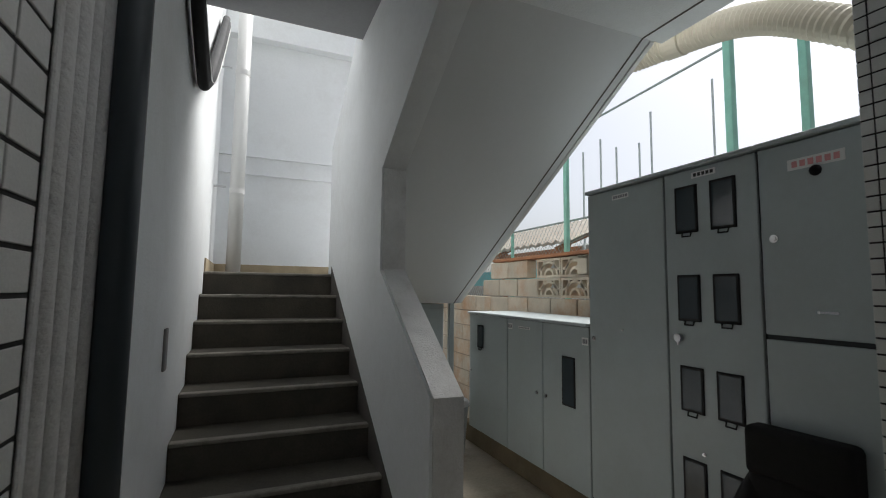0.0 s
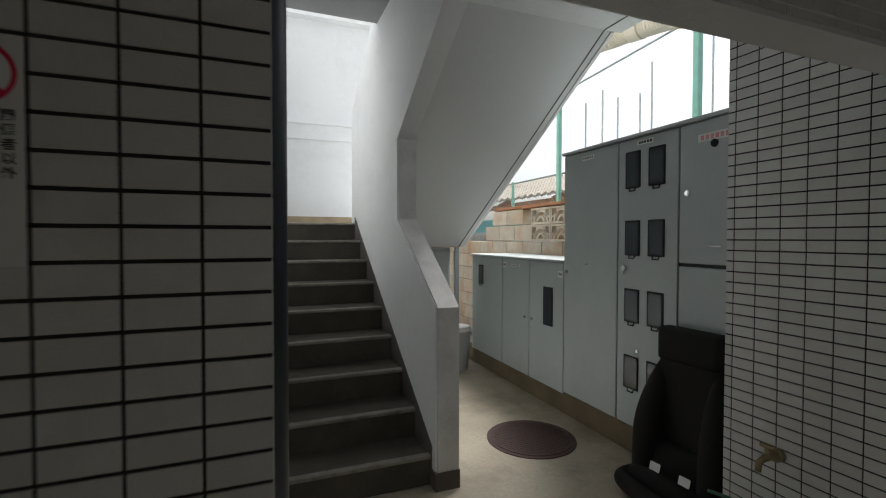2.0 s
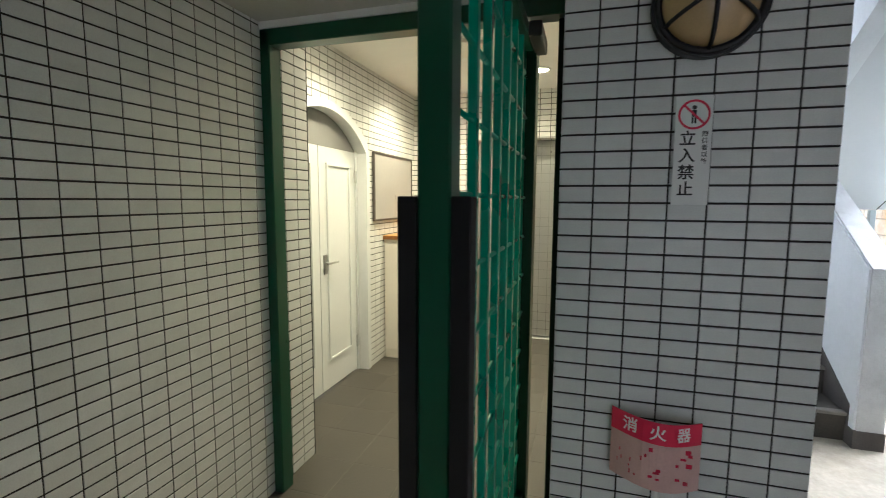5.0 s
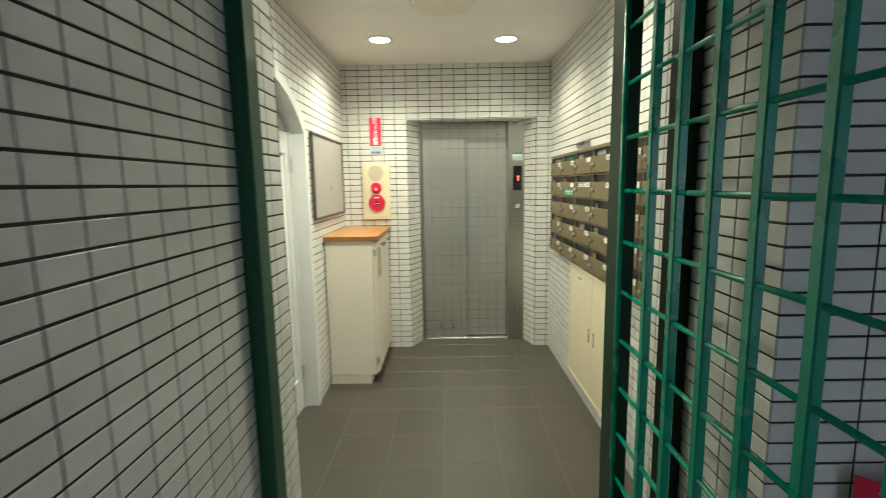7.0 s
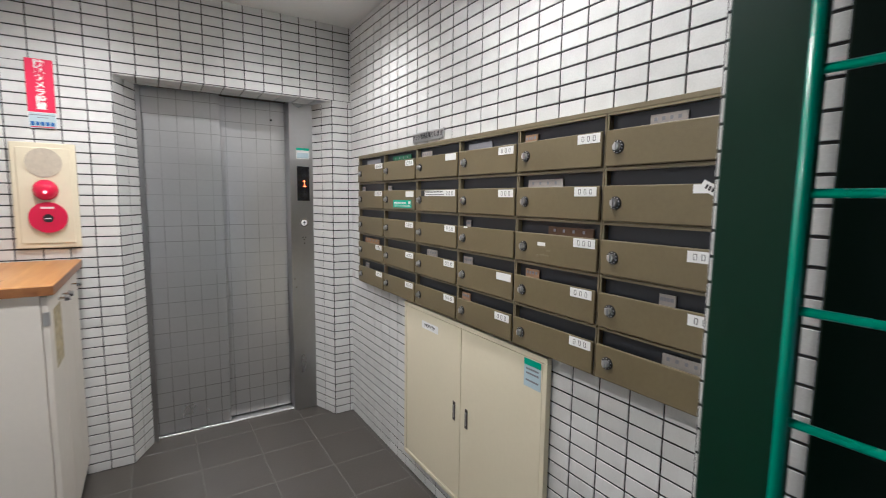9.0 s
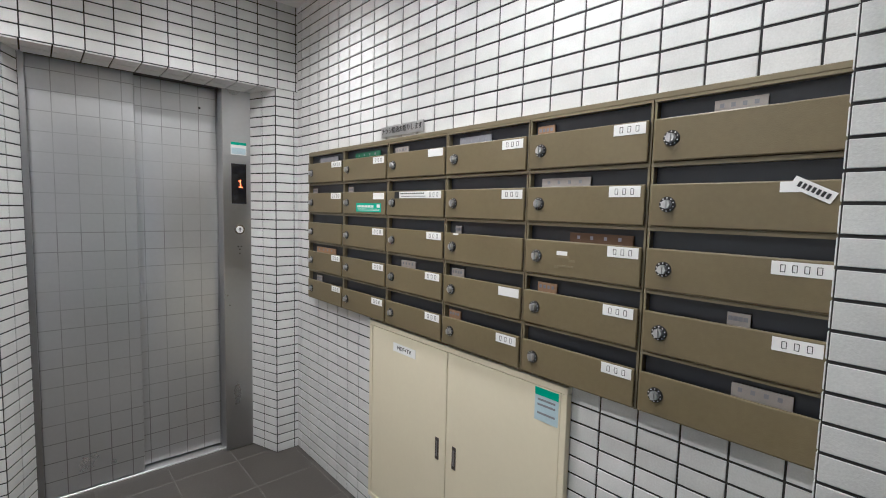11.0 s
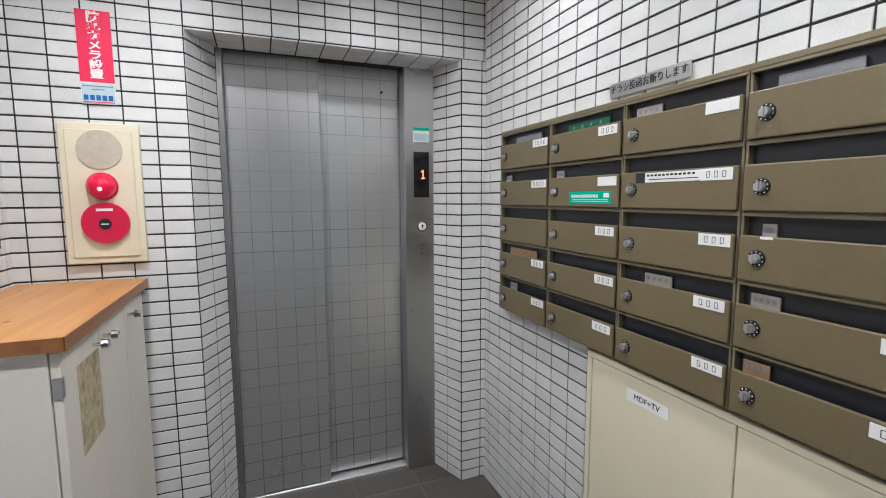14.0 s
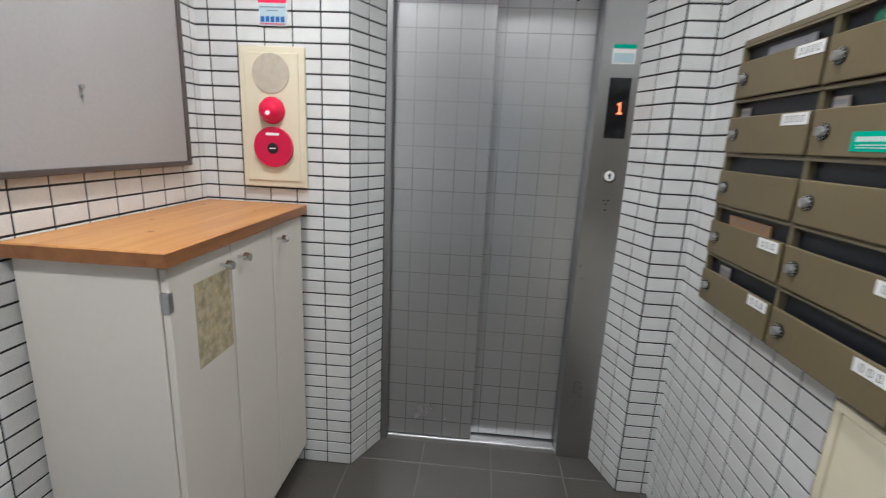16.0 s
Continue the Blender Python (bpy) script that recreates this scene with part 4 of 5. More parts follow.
part("print_bar", box_bm(-2.005, -1.967, YB - 0.0122, YB - 0.0115, 1.746, 1.749), GREYINK, sg)
part("print_line", box_bm(-2.03, -1.942, YB - 0.0122, YB - 0.0115, 1.7045, 1.7075), SIGNRED, sg)

# ---- mailboxes ----
MX, MY0, MY1, MZ0, MZ1 = -0.545, 0.758, 2.845, 0.909, 1.633
CW, RH = (MY1 - MY0) / 6, (MZ1 - MZ0) / 5
rack = root("mailbox_rack", "olive-brown steel mounting frame round the mailboxes", "rack", at=(MX, 1.83, MZ0))
part("top_rail", box_bm(MX - 0.006, XR - 0.006, MY0, MY1, MZ1, MZ1 + 0.014, 0.002, 1), BROWNEDGE, rack, "pale brown top rail")
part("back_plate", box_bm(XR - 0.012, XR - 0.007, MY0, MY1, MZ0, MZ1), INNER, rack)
part("end_plate", box_bm(MX - 0.004, XR - 0.012, MY1, MY1 + 0.004, MZ0, MZ1 + 0.012), BROWNEDGE, rack)
SLOT = 0.045


def mailbox_at(y1, z0, label):
    """y1: the side nearer the lift; the front looks to -x, so its own left is at y1."""
    y0, z1 = y1 - CW, z0 + RH
    ob = root("mailbox", label, "mailbox", "lobby mailboxes", at=(MX, (y0 + y1) / 2, z0))
    bm = bmesh.new()
    cube(bm, MX - 0.004, XR - 0.012, y0 + 0.0015, y0 + 0.007, z0, z1)
    cube(bm, MX - 0.004, XR - 0.012, y1 - 0.007, y1 - 0.0015, z0, z1)
    cube(bm, MX - 0.006, XR - 0.012, y0 + 0.0015, y1 - 0.0015, z1 - 0.006, z1)
    cube(bm, MX - 0.002, XR - 0.012, y0 + 0.0015, y1 - 0.0015, z0, z0 + 0.004)
    part("shell", bm, BROWNEDGE, ob)
    fl = box_bm(MX - 0.014, MX - 0.006, y0 + 0.006, y1 - 0.006, z0 + 0.005, z1 - SLOT, 0.003, 2)
    d = part("flap", fl, BROWN, ob)
    # near-black plate that paints the shade inside the slot
    part("slot_shadow_plate", box_bm(MX + 0.012, MX + 0.015, y0 + 0.008, y1 - 0.008, z1 - SLOT - 0.01, z1 - 0.006), INNER, ob, "dark plate painted as the shade in the slot")
    ky, kz = y1 - 0.046, z0 + 0.054
    k = part("dial", disc_bm((MX - 0.014, ky, kz), (-1, 0, 0), 0.0172, 0.004, 28, 0.0015), BLACK, d, "black dial with pale tick marks")
    bm = bmesh.new()
    for i in range(10):
        a = 2 * math.pi * (i + 0.5) / 10
        cy, cz = ky + 0.0143 * math.cos(a), kz + 0.0143 * math.sin(a)
        cube(bm, MX - 0.0187, MX - 0.0181, cy - 0.0012, cy + 0.0012, cz - 0.0012, cz + 0.0012)
    part("tick_marks", bm, WHITE, k)
    bm = cyl_bm((MX - 0.018, ky, kz), (MX - 0.027, ky, kz), 0.0108, 8, 0.0096)
    cube(bm, MX - 0.0305, MX - 0.027, ky - 0.0026, ky + 0.0026, kz - 0.0085, kz + 0.0085)
    part("knob", bm, ALU, k, "faceted silver knob")
    return ob


def plate_on(ob, y, z, w, h, digits, material=WHITE, ink=INK, tilt=0.0):
    x = MX - 0.0145
    p = part("label_plate", box_bm(x - 0.0008, x, y - w / 2, y + w / 2, z - h / 2, z + h / 2), material, ob, "white number plate")
    if digits:
        bm = bmesh.new()
        for i in range(digits):
            c = y + w * (0.5 - (i + 1) / (digits + 1))
            for a in (-1, 1):
                cube(bm, x - 0.0013, x - 0.0009, c + a * 0.0036 - 0.0006, c + a * 0.0036 + 0.0006, z - h * 0.25, z + h * 0.25)
            for e in (-0.25, 0.25):
                cube(bm, x - 0.0013, x - 0.0009, c - 0.0036, c + 0.0036, z + h * e - 0.0006, z + h * e + 0.0006)
        part("print_block", bm, ink, ob)
    return p


kinds = {(0, 0): 4, (0, 1): 4, (0, 3): 3, (0, 4): 3, (1, 0): 3, (1, 1): 0, (1, 2): 3, (1, 3): 3, (1, 4): 3, (2, 0): 0, (2, 1): 3, (2, 2): 3, (2, 3): 3, (2, 4): 3,
         (3, 0): 3, (3, 1): 3, (3, 3): 0, (3, 4): 3, (4, 0): 3, (4, 1): 3, (4, 2): 3, (4, 3): 3, (4, 4): 3, (5, 2): 4, (5, 3): 3}
inserts = {(0, 0): (0.3, 0.8, GREYINK), (0, 3): (0.2, 0.75, CARD), (0, 4): (0.2, 0.35, PAPER), (0, 1): (0.08, 0.2, PAPER), (1, 0): (0.25, 0.8, mat("dark_green_leaflet", (0.02, 0.12, 0.06), 0.5)), (1, 1): (0.08, 0.2, PAPER),
           (2, 0): (0.1, 0.34, PAPER), (2, 3): (0.25, 0.5, PAPER), (3, 0): (0.15, 0.55, GREYINK), (3, 2): (0.12, 0.2, PAPER), (3, 3): (0.08, 0.25, PAPER), (3, 4): (0.06, 0.22, CARD),
           (4, 0): (0.06, 0.22, CARD), (4, 1): (0.12, 0.55, PAPER), (4, 2): (0.4, 0.9, DARKCARD), (4, 3): (0.12, 0.3, CARD), (5, 0): (0.35, 0.62, PAPER), (5, 3): (0.5, 0.62, PAPER), (5, 4): (0.55, 0.85, PAPER)}
for c in range(6):
    for r in range(5):
        y1, z0 = MY1 - CW * c, MZ1 - RH * (r + 1)
        labelled = (c, r) in kinds
        what = "olive-brown mailbox with dial lock and white number plate" if labelled else "olive-brown mailbox with dial lock, no number plate"
        if (c, r) == (1, 1):
            what = "olive-brown mailbox with a green sticker and blank plate"
        if (c, r) == (4, 2):
            what = "olive-brown mailbox with tape remnants and number plate"
        if (c, r) == (5, 1):
            what = "olive-brown mailbox with a crooked white paper tag"
        if (c, r) == (2, 1):
            what = "olive-brown mailbox with a long printed strip"
        ob = mailbox_at(y1, z0, what)
        ftop = z0 + RH - SLOT
        if labelled:
            plate_on(ob, y1 - CW + 0.051 + 0.004 * ((c + r) % 2), ftop - 0.016 - 0.003 * (c % 2), 0.078 if kinds[c, r] < 4 else 0.092, 0.026, kinds[c, r])
        if (c, r) in inserts:
            a, b, m = inserts[c, r]
            part("paper_insert", box_bm(MX + 0.004, MX + 0.008, y1 - CW * b, y1 - CW * a, ftop - 0.02, ftop + 0.024), m, ob, "mail showing in the slot")
            bm = bmesh.new()
            for i in range(4):
                q = y1 - CW * (a + (b - a) * (i + 0.7) / 4.6)
                cube(bm, MX + 0.003, MX + 0.0038, q - 0.004, q + 0.004, ftop + 0.008, ftop + 0.017)
            part("print_block", bm, GREYINK, ob)
        if (c, r) == (1, 1):
            p = part("green_sticker", box_bm(MX - 0.0152, MX - 0.0144, y1 - 0.315, y1 - 0.125, z0 + 0.016, z0 + 0.052), TEAL, ob, "green sticker with white print")
            bm = bmesh.new()
            for i in range(11):
                cube(bm, MX - 0.0159, MX - 0.0153, y1 - 0.146 - i * 0.0115, y1 - 0.138 - i * 0.0115, z0 + 0.034, z0 + 0.043)
            for z in (0.022, 0.027):
                cube(bm, MX - 0.0159, MX - 0.0153, y1 - 0.305, y1 - 0.14, z0 + z, z0 + z + 0.0016)
            cube(bm, MX - 0.0159, MX - 0.0153, y1 - 0.308, y1 - 0.286, z0 + 0.034, z0 + 0.047)
            part("print_block", bm, WHITE, p)
        if (c, r) == (2, 1):
            p = part("printed_strip", box_bm(MX - 0.0152, MX - 0.0144, y1 - 0.258, y1 - 0.092, ftop - 0.028, ftop - 0.004), WHITE, ob, "white strip with small print")
            part("strip_head", box_bm(MX - 0.0152, MX - 0.0144, y1 - 0.090, y1 - 0.060, ftop - 0.029, ftop - 0.003), INK, ob)
            bm = bmesh.new()
            for i in range(12):
                cube(bm, MX - 0.0159, MX - 0.0153, y1 - 0.106 - i * 0.0122, y1 - 0.098 - i * 0.0122, ftop - 0.013, ftop - 0.008)
            cube(bm, MX - 0.0159, MX - 0.0153, y1 - 0.25, y1 - 0.105, ftop - 0.022, ftop - 0.020)
            part("print_block", bm, INK, p)
        if (c, r) == (4, 2):
            bm = bmesh.new()
            for a, b, e, f in ((0.115, 0.15, 0.055, 0.062), (0.118, 0.165, 0.031, 0.036), (0.105, 0.118, 0.026, 0.033), (0.15, 0.168, 0.046, 0.052)):
                cube(bm, MX - 0.0149, MX - 0.0143, y1 - b, y1 - a, z0 + e, z0 + f)
            part("tape_remnant", bm, BROWNEDGE, ob, "torn tape remnants")
            part("small_label", box_bm(MX - 0.0152, MX - 0.0144, y1 - 0.145, y1 - 0.112, z0 + 0.062, z0 + 0.073), WHITE, ob)
        if (c, r) == (3, 2):
            part("tape_remnant", box_bm(MX - 0.0149, MX - 0.0143, y1 - 0.075, y1 - 0.05, ftop - 0.006, ftop - 0.0005), WHITE, ob)
        if (c, r) == (5, 1):
            bm = box_bm(MX - 0.0162, MX - 0.0155, -0.035, 0.035, -0.011, 0.011)
            bmesh.ops.transform(bm, matrix=Matrix.Translation((0, y1 - 0.30, z0 + 0.082)) @ Matrix.Rotation(radians(28), 4, "X"), verts=bm.verts)
            p = part("paper_tag", bm, WHITE, ob, "crooked white paper tag")
            part("paper_tag", box_bm(MX - 0.0152, MX - 0.0144, y1 - 0.295, y1 - 0.25, z0 + 0.078, z0 + 0.098), WHITE, ob)
            bm = bmesh.new()
            for i in range(7):
                cube(bm, MX - 0.0169, MX - 0.0163, -0.028 + i * 0.008, -0.023 + i * 0.008, -0.005, 0.005)
            bmesh.ops.transform(bm, matrix=Matrix.Translation((0, y1 - 0.30, z0 + 0.082)) @ Matrix.Rotation(radians(28), 4, "X"), verts=bm.verts)
            part("print_block", bm, INK, p)

nf = root("flyer_notice", "narrow silver notice asking for no flyers", "sign", at=(XR, 2.11, 1.685))
part("plate", box_bm(XR - 0.011, XR - 0.0075, 1.97, 2.245, 1.664, 1.706, 0.001, 1), ALU, nf)
text("character", "チラシ投函お断りします", 0.0262, facing(XR - 0.0117, 2.108, 1.6855, "-x"), INK, nf, sx=0.92)

# ---- cream service cupboard ----
wc = root("service_cupboard", "cream steel wall cupboard with two doors, closed", "cupboard", at=(XR, 1.8, 0.05))
K0, K1, KZ0, KZ1, KM = 1.300, 2.285, 0.108, 0.898, 1.788
for y0, y1, z0, z1 in ((K0, K1, KZ1 - 0.02, KZ1), (K0, K1, KZ0, KZ0 + 0.02), (K0, K0 + 0.02, KZ0 + 0.02, KZ1 - 0.02), (K1 - 0.02, K1, KZ0 + 0.02, KZ1 - 0.02)):
    part("frame_bar", box_bm(XR - 0.030, XR - 0.007, y0, y1, z0, z1, 0.002, 1), CREAM, wc)
for y0, y1, hy in ((K0 + 0.022, KM - 0.002, KM - 0.045), (KM + 0.002, K1 - 0.022, KM + 0.045)):
    p = part("cupboard_door", box_bm(XR - 0.027, XR - 0.009, y0, y1, KZ0 + 0.022, KZ1 - 0.022, 0.002, 1), CREAM, wc)
    part("pull_recess", box_bm(XR - 0.0285, XR - 0.0268, hy - 0.010, hy + 0.010, 0.465, 0.548, 0.001, 1), BRONZE, p, "dark recessed pull")
    part("pull_rim", box_bm(XR - 0.0295, XR - 0.0286, hy - 0.003, hy + 0.003, 0.478, 0.535), ALU, p)
p = part("label_strip", box_bm(XR - 0.0282, XR - 0.0272, 1.968, 2.112, 0.803, 0.838), WHITE, wc, "white label reading MDF plus TV")
text("character", "MDF+TV", 0.023, facing(XR - 0.0288, 2.04, 0.8205, "-x"), INK, wc, sx=1.05)
p = part("sticker", box_bm(XR - 0.0282, XR - 0.0272, 1.328, 1.408, 0.775, 0.872), LTBLUE, wc, "pale blue sticker with teal heading")
part("sticker_heading", box_bm(XR - 0.0289, XR - 0.0283, 1.328, 1.408, 0.850, 0.872), TEAL, p)
bm = bmesh.new()
for z in (0.835, 0.820, 0.795):
    cube(bm, XR - 0.0288, XR - 0.0283, 1.338, 1.398, z, z + 0.006)
part("print_block", bm, GREYINK, p)

part("cable_hole", disc_bm((XR - 0.0268, 1.352, 0.262), (-1, 0, 0), 0.013, 0.002, 20), INK, wc, "dark cable hole")
bc = root("blue_cable", "pale blue cable hanging out of the cream cupboard", "cable", at=(XR - 0.03, 1.33, 0))
bm = bmesh.new()
tube(bm, curve_pts([(XR - 0.0295, 1.352, 0.262), (XR - 0.050, 1.340, 0.25), (XR - 0.055, 1.318, 0.20), (XR - 0.052, 1.292, 0.12), (XR - 0.055, 1.285, 0.03), (XR - 0.075, 1.25, 0.012), (XR - 0.085, 1.12, 0.012)], 40), 0.0105, 10)
part("sheath", bm, mat("pale_blue_sheath", (0.22, 0.36, 0.52), 0.5, var=0.1, scale=20), bc, smooth=True)

# ---- things on the pillar ----
ns = root("no_entry_sign", "white no-entry sign with red ring and black characters", "sign", at=(-0.32, PY0, 1.54))
S0, S1, T0, T1 = -0.368, -0.275, 1.394, 1.692
yf = PY0 - 0.0075
part("plate", box_bm(S0, S1, yf - 0.002, yf, T0, T1), WHITE, ns)
cx, cz = (S0 + S1) / 2, T1 - 0.05
bm = bmesh.new()
seg = 40
rg = [[bm.verts.new((cx + r * math.cos(2 * math.pi * i / seg), yf - 0.0028, cz + r * math.sin(2 * math.pi * i / seg))) for i in range(seg)] for r in (0.0405, 0.0345)]
for i in range(seg):
    bm.faces.new((rg[0][i], rg[0][(i + 1) % seg], rg[1][(i + 1) % seg], rg[1][i]))
a = Vector((0.707, 0, -0.707))
b = Vector((0.707, 0, 0.707)) * 0.003
q = [Vector((cx, yf - 0.0027, cz)) + s * a * 0.036 + t * b for s, t in ((-1, -1), (1, -1), (1, 1), (-1, 1))]
bm.faces.new([bm.verts.new(v) for v in q])
part("red_ring", bm, SIGNRED, ns, "red prohibition ring")
bm = bmesh.new()
cyl(bm, (cx, yf - 0.0022, cz + 0.019), (cx, yf - 0.0024, cz + 0.019), 0.006, 16)
cube(bm, cx - 0.006, cx + 0.006, yf - 0.0024, yf - 0.0021, cz - 0.006, cz + 0.012)
cube(bm, cx - 0.006, cx - 0.001, yf - 0.0024, yf - 0.0021, cz - 0.024, cz - 0.007)
cube(bm, cx + 0.001, cx + 0.006, yf - 0.0024, yf - 0.0021, cz - 0.024, cz - 0.007)
part("pictogram", bm, INK, ns, "plain black pictogram")
for i, ch in enumerate("立入禁止"):
    text("character", ch, 0.043, facing(cx - 0.013, yf - 0.0026, T1 - 0.117 - 0.0465 * i, "-y"), INK, ns, bold=0.0007)
for i, ch in enumerate("関係者以外"):
    text("character", ch, 0.0165, facing(cx + 0.030, yf - 0.0026, T1 - 0.104 - 0.0185 * i, "-y"), INK, ns, bold=0.0003)

wl = root("bulkhead_lamp", "round black caged wall lamp with amber glass, unlit", "wall lamp", at=(-0.31, PY0, 1.92))
lc = Vector((-0.305, PY0 - 0.007, 1.928))
part("base_ring", disc_bm(lc, (0, -1, 0), 0.142, 0.035, 48, 0.01), BLACK, wl)
part("glass", dome_bm(lc + Vector((0, -0.03, 0)), (0, -1, 0), 0.118, 0.075, 40, 10), AMBER, wl, "amber glass dome", smooth=True)
for k in range(3):
    ang = radians(90 + 60 * k)
    pts = []
    for i in range(21):
        s = -1 + i / 10
        rr = 0.128 * s
        pts.append(lc + Vector((rr * math.cos(ang), -0.033 - 0.080 * math.sqrt(max(0, 1 - s * s)), rr * math.sin(ang))))
    bm = bmesh.new()
    tube(bm, pts, 0.0055, 8)
    part("cage_bar", bm, BLACK, wl, smooth=True)
bm = bmesh.new()
tube(bm, [lc + Vector((0.128 * math.cos(2 * math.pi * i / 48), -0.036, 0.128 * math.sin(2 * math.pi * i / 48))) for i in range(49)], 0.009, 8)
part("cage_ring", bm, BLACK, wl, smooth=True)

es = root("extinguisher_sign", "red fire extinguisher plate on a white pole stand", "sign", at=(-0.38, PY0, 0.67))


def bow(u):
    return PY0 - 0.03 - 0.06 * math.sin(math.pi * u)


def bow_bm(u0, u1, z0, z1, off, th=0.002):
    bm = bmesh.new()
    rows = []
    for i in range(13):
        u = u0 + (u1 - u0) * i / 12
        x, y = -0.50 + 0.245 * u, bow(u) - off
        rows.append([bm.verts.new((x, yy, z)) for yy in (y, y - th) for z in (z0 - 0.02 * u, z1 - 0.02 * u)])
    for p, q in zip(rows, rows[1:]):
        for a, b in ((0, 1), (1, 3), (3, 2), (2, 0)):
            bm.faces.new((p[a], p[b], q[b], q[a]))
    return bm


part("plate", bow_bm(0, 1, 0.585, 0.79, 0), mat("pale_pink_print", (0.62, 0.40, 0.36), 0.5, var=0.1), es)
part("red_band", bow_bm(0, 1, 0.725, 0.79, 0.0022, 0.0008), SIGNRED, es, "red band with white characters")
for i, ch in enumerate("消火器"):
    u = 0.2 + 0.29 * i
    ang = math.degrees(math.atan2(bow(u + 0.02) - bow(u - 0.02), 0.04 * 0.245))
    text("character", ch, 0.045, pose(-0.50 + 0.245 * u, bow(u) - 0.0036, 0.757 - 0.02 * u, 90, 0, ang), WHITE, es, bold=0.0007)
rng = random.Random(4)
bm = bmesh.new()
for i in range(22):
    u, z = rng.uniform(0.06, 0.9), rng.uniform(0.60, 0.705)
    w, hgt = rng.uniform(0.02, 0.07), rng.uniform(0.005, 0.014)
    x, y = -0.50 + 0.245 * u, bow(u)
    cube(bm, x, x + 0.245 * w, y - 0.0034, y - 0.0026, z - 0.02 * u, z + hgt - 0.02 * u)
part("print_block", bm, RED, es)
part("pole", cyl_bm((-0.375, PY0 - 0.075, 0.03), (-0.375, PY0 - 0.075, 0.72), 0.011, 14), PVC, es, "white pole")
part("foot", disc_bm((-0.375, PY0 - 0.11, 0), (0, 0, 1), 0.10, 0.03, 32, 0.008), RED, es, "round red foot")

# ---- outdoor meter cabinets ----
FXC = 2.28


def cabinet(y0, y1, z0, z1, label, group="meter cabinets"):
    ob = root("meter_cabinet", label, "cabinet", group, at=(FXC + 0.25, (y0 + y1) / 2, z0))
    # body coloured near-black to paint the shade in the gaps round the doors
    part("body", box_bm(FXC + 0.012, FXC + 0.5, y0 + 0.002, y1 - 0.002, z0, z1, 0.003, 1), CABDARK, ob)
    part("lid", box_bm(FXC - 0.03, FXC + 0.52, y0, y1, z1, z1 + 0.022, 0.004, 1), CABPAINT, ob)
    return ob


def cab_door(ob, y0, y1, z0, z1):
    return part("cabinet_door", box_bm(FXC - 0.006, FXC + 0.012, y0 + 0.005, y1 - 0.005, z0 + 0.005, z1 - 0.005, 0.004, 1), CABPAINT, ob)


def cab_window(d, y0, y1, z0, z1, latch=True):
    w = part("inspection_window", box_bm(FXC - 0.011, FXC - 0.0062, y0, y1, z0, z1, 0.003, 1), RUBBER, d, "black-framed inspection window")
    part("glass", box_bm(FXC - 0.0125, FXC - 0.0112, y0 + 0.014, y1 - 0.014, z0 + 0.014, z1 - 0.014), CABGLASS, d, "dark glass")
    if latch:
        yc = (y0 + y1) / 2
        bm = bmesh.new()
        tube(bm, [(FXC - 0.01, yc - 0.025, z0), (FXC - 0.016, yc - 0.024, z0 - 0.018), (FXC - 0.016, yc + 0.024, z0 - 0.018), (FXC - 0.01, yc + 0.025, z0)], 0.004, 6)
        part("window_latch", bm, RUBBER, d)


def cab_label(d, yc, zc, w, h, n=6, ink=INK, base=WHITE):
    part("label_plate", box_bm(FXC - 0.0085, FXC - 0.0062, yc - w / 2, yc + w / 2, zc - h / 2, zc + h / 2), base, d, "small printed label")
    bm = bmesh.new()
    for i in range(n):
        c = yc + w * (0.5 - (i + 0.9) / (n + 0.8))
        cube(bm, FXC - 0.0093, FXC - 0.0086, c - w / n * 0.3, c + w / n * 0.3, zc - h * 0.28, zc + h * 0.28)
    part("print_block", bm, ink, d)


def cab_lock(d, y, z, r=0.014):
    bm = cyl_bm((FXC - 0.006, y, z), (FXC - 0.014, y, z), r, 20)
    cyl(bm, (FXC - 0.014, y, z), (FXC - 0.02, y, z), r * 0.6, 16)
    part("lock", bm, CHROME, d, "round chrome lock")


CZ0 = 0.19
a = cabinet(1.79, 2.39, CZ0, 2.085, "tall grey steel cabinet with one plain door")
d = cab_door(a, 1.79, 2.39, CZ0, 2.085)
cab_label(d, 2.10, 2.03, 0.13, 0.03, 6, GREYINK)
cab_lock(d, 2.34, 1.17)
cab_lock(d, 2.10, 1.24, 0.006)
b = cabinet(1.30, 1.79, CZ0, 2.085, "tall grey steel meter cabinet with eight dark windows")
d = cab_door(b, 1.30, 1.79, CZ0, 2.085)
for k, (zt, zb) in enumerate(((2.0, 1.76), (1.55, 1.32), (1.10, 0.88), (0.66, 0.44))):
    for y0, y1 in ((1.59, 1.72), (1.395, 1.525)):
        cab_window(d, y0, y1, zb, zt)
cab_label(d, 1.555, 2.045, 0.13, 0.03, 5)
bm = cyl_bm((FXC - 0.006, 1.715, 1.235), (FXC - 0.03, 1.715, 1.235), 0.02, 20)
cyl(bm, (FXC - 0.024, 1.715, 1.235), (FXC - 0.024, 1.715, 1.20), 0.006, 10)
part("handle", bm, CHROME, d, "chrome turn handle")
cab_lock(d, 1.60, 0.70, 0.009)
c = cabinet(0.82, 1.30, CZ0, 2.085, "tall grey steel cabinet with upper and lower door")
d = cab_door(c, 0.82, 1.30, 1.285, 2.085)
cab_label(d, 1.075, 1.985, 0.20, 0.045, 6, FADEDRED)
cab_lock(d, 1.24, 1.69, 0.017)
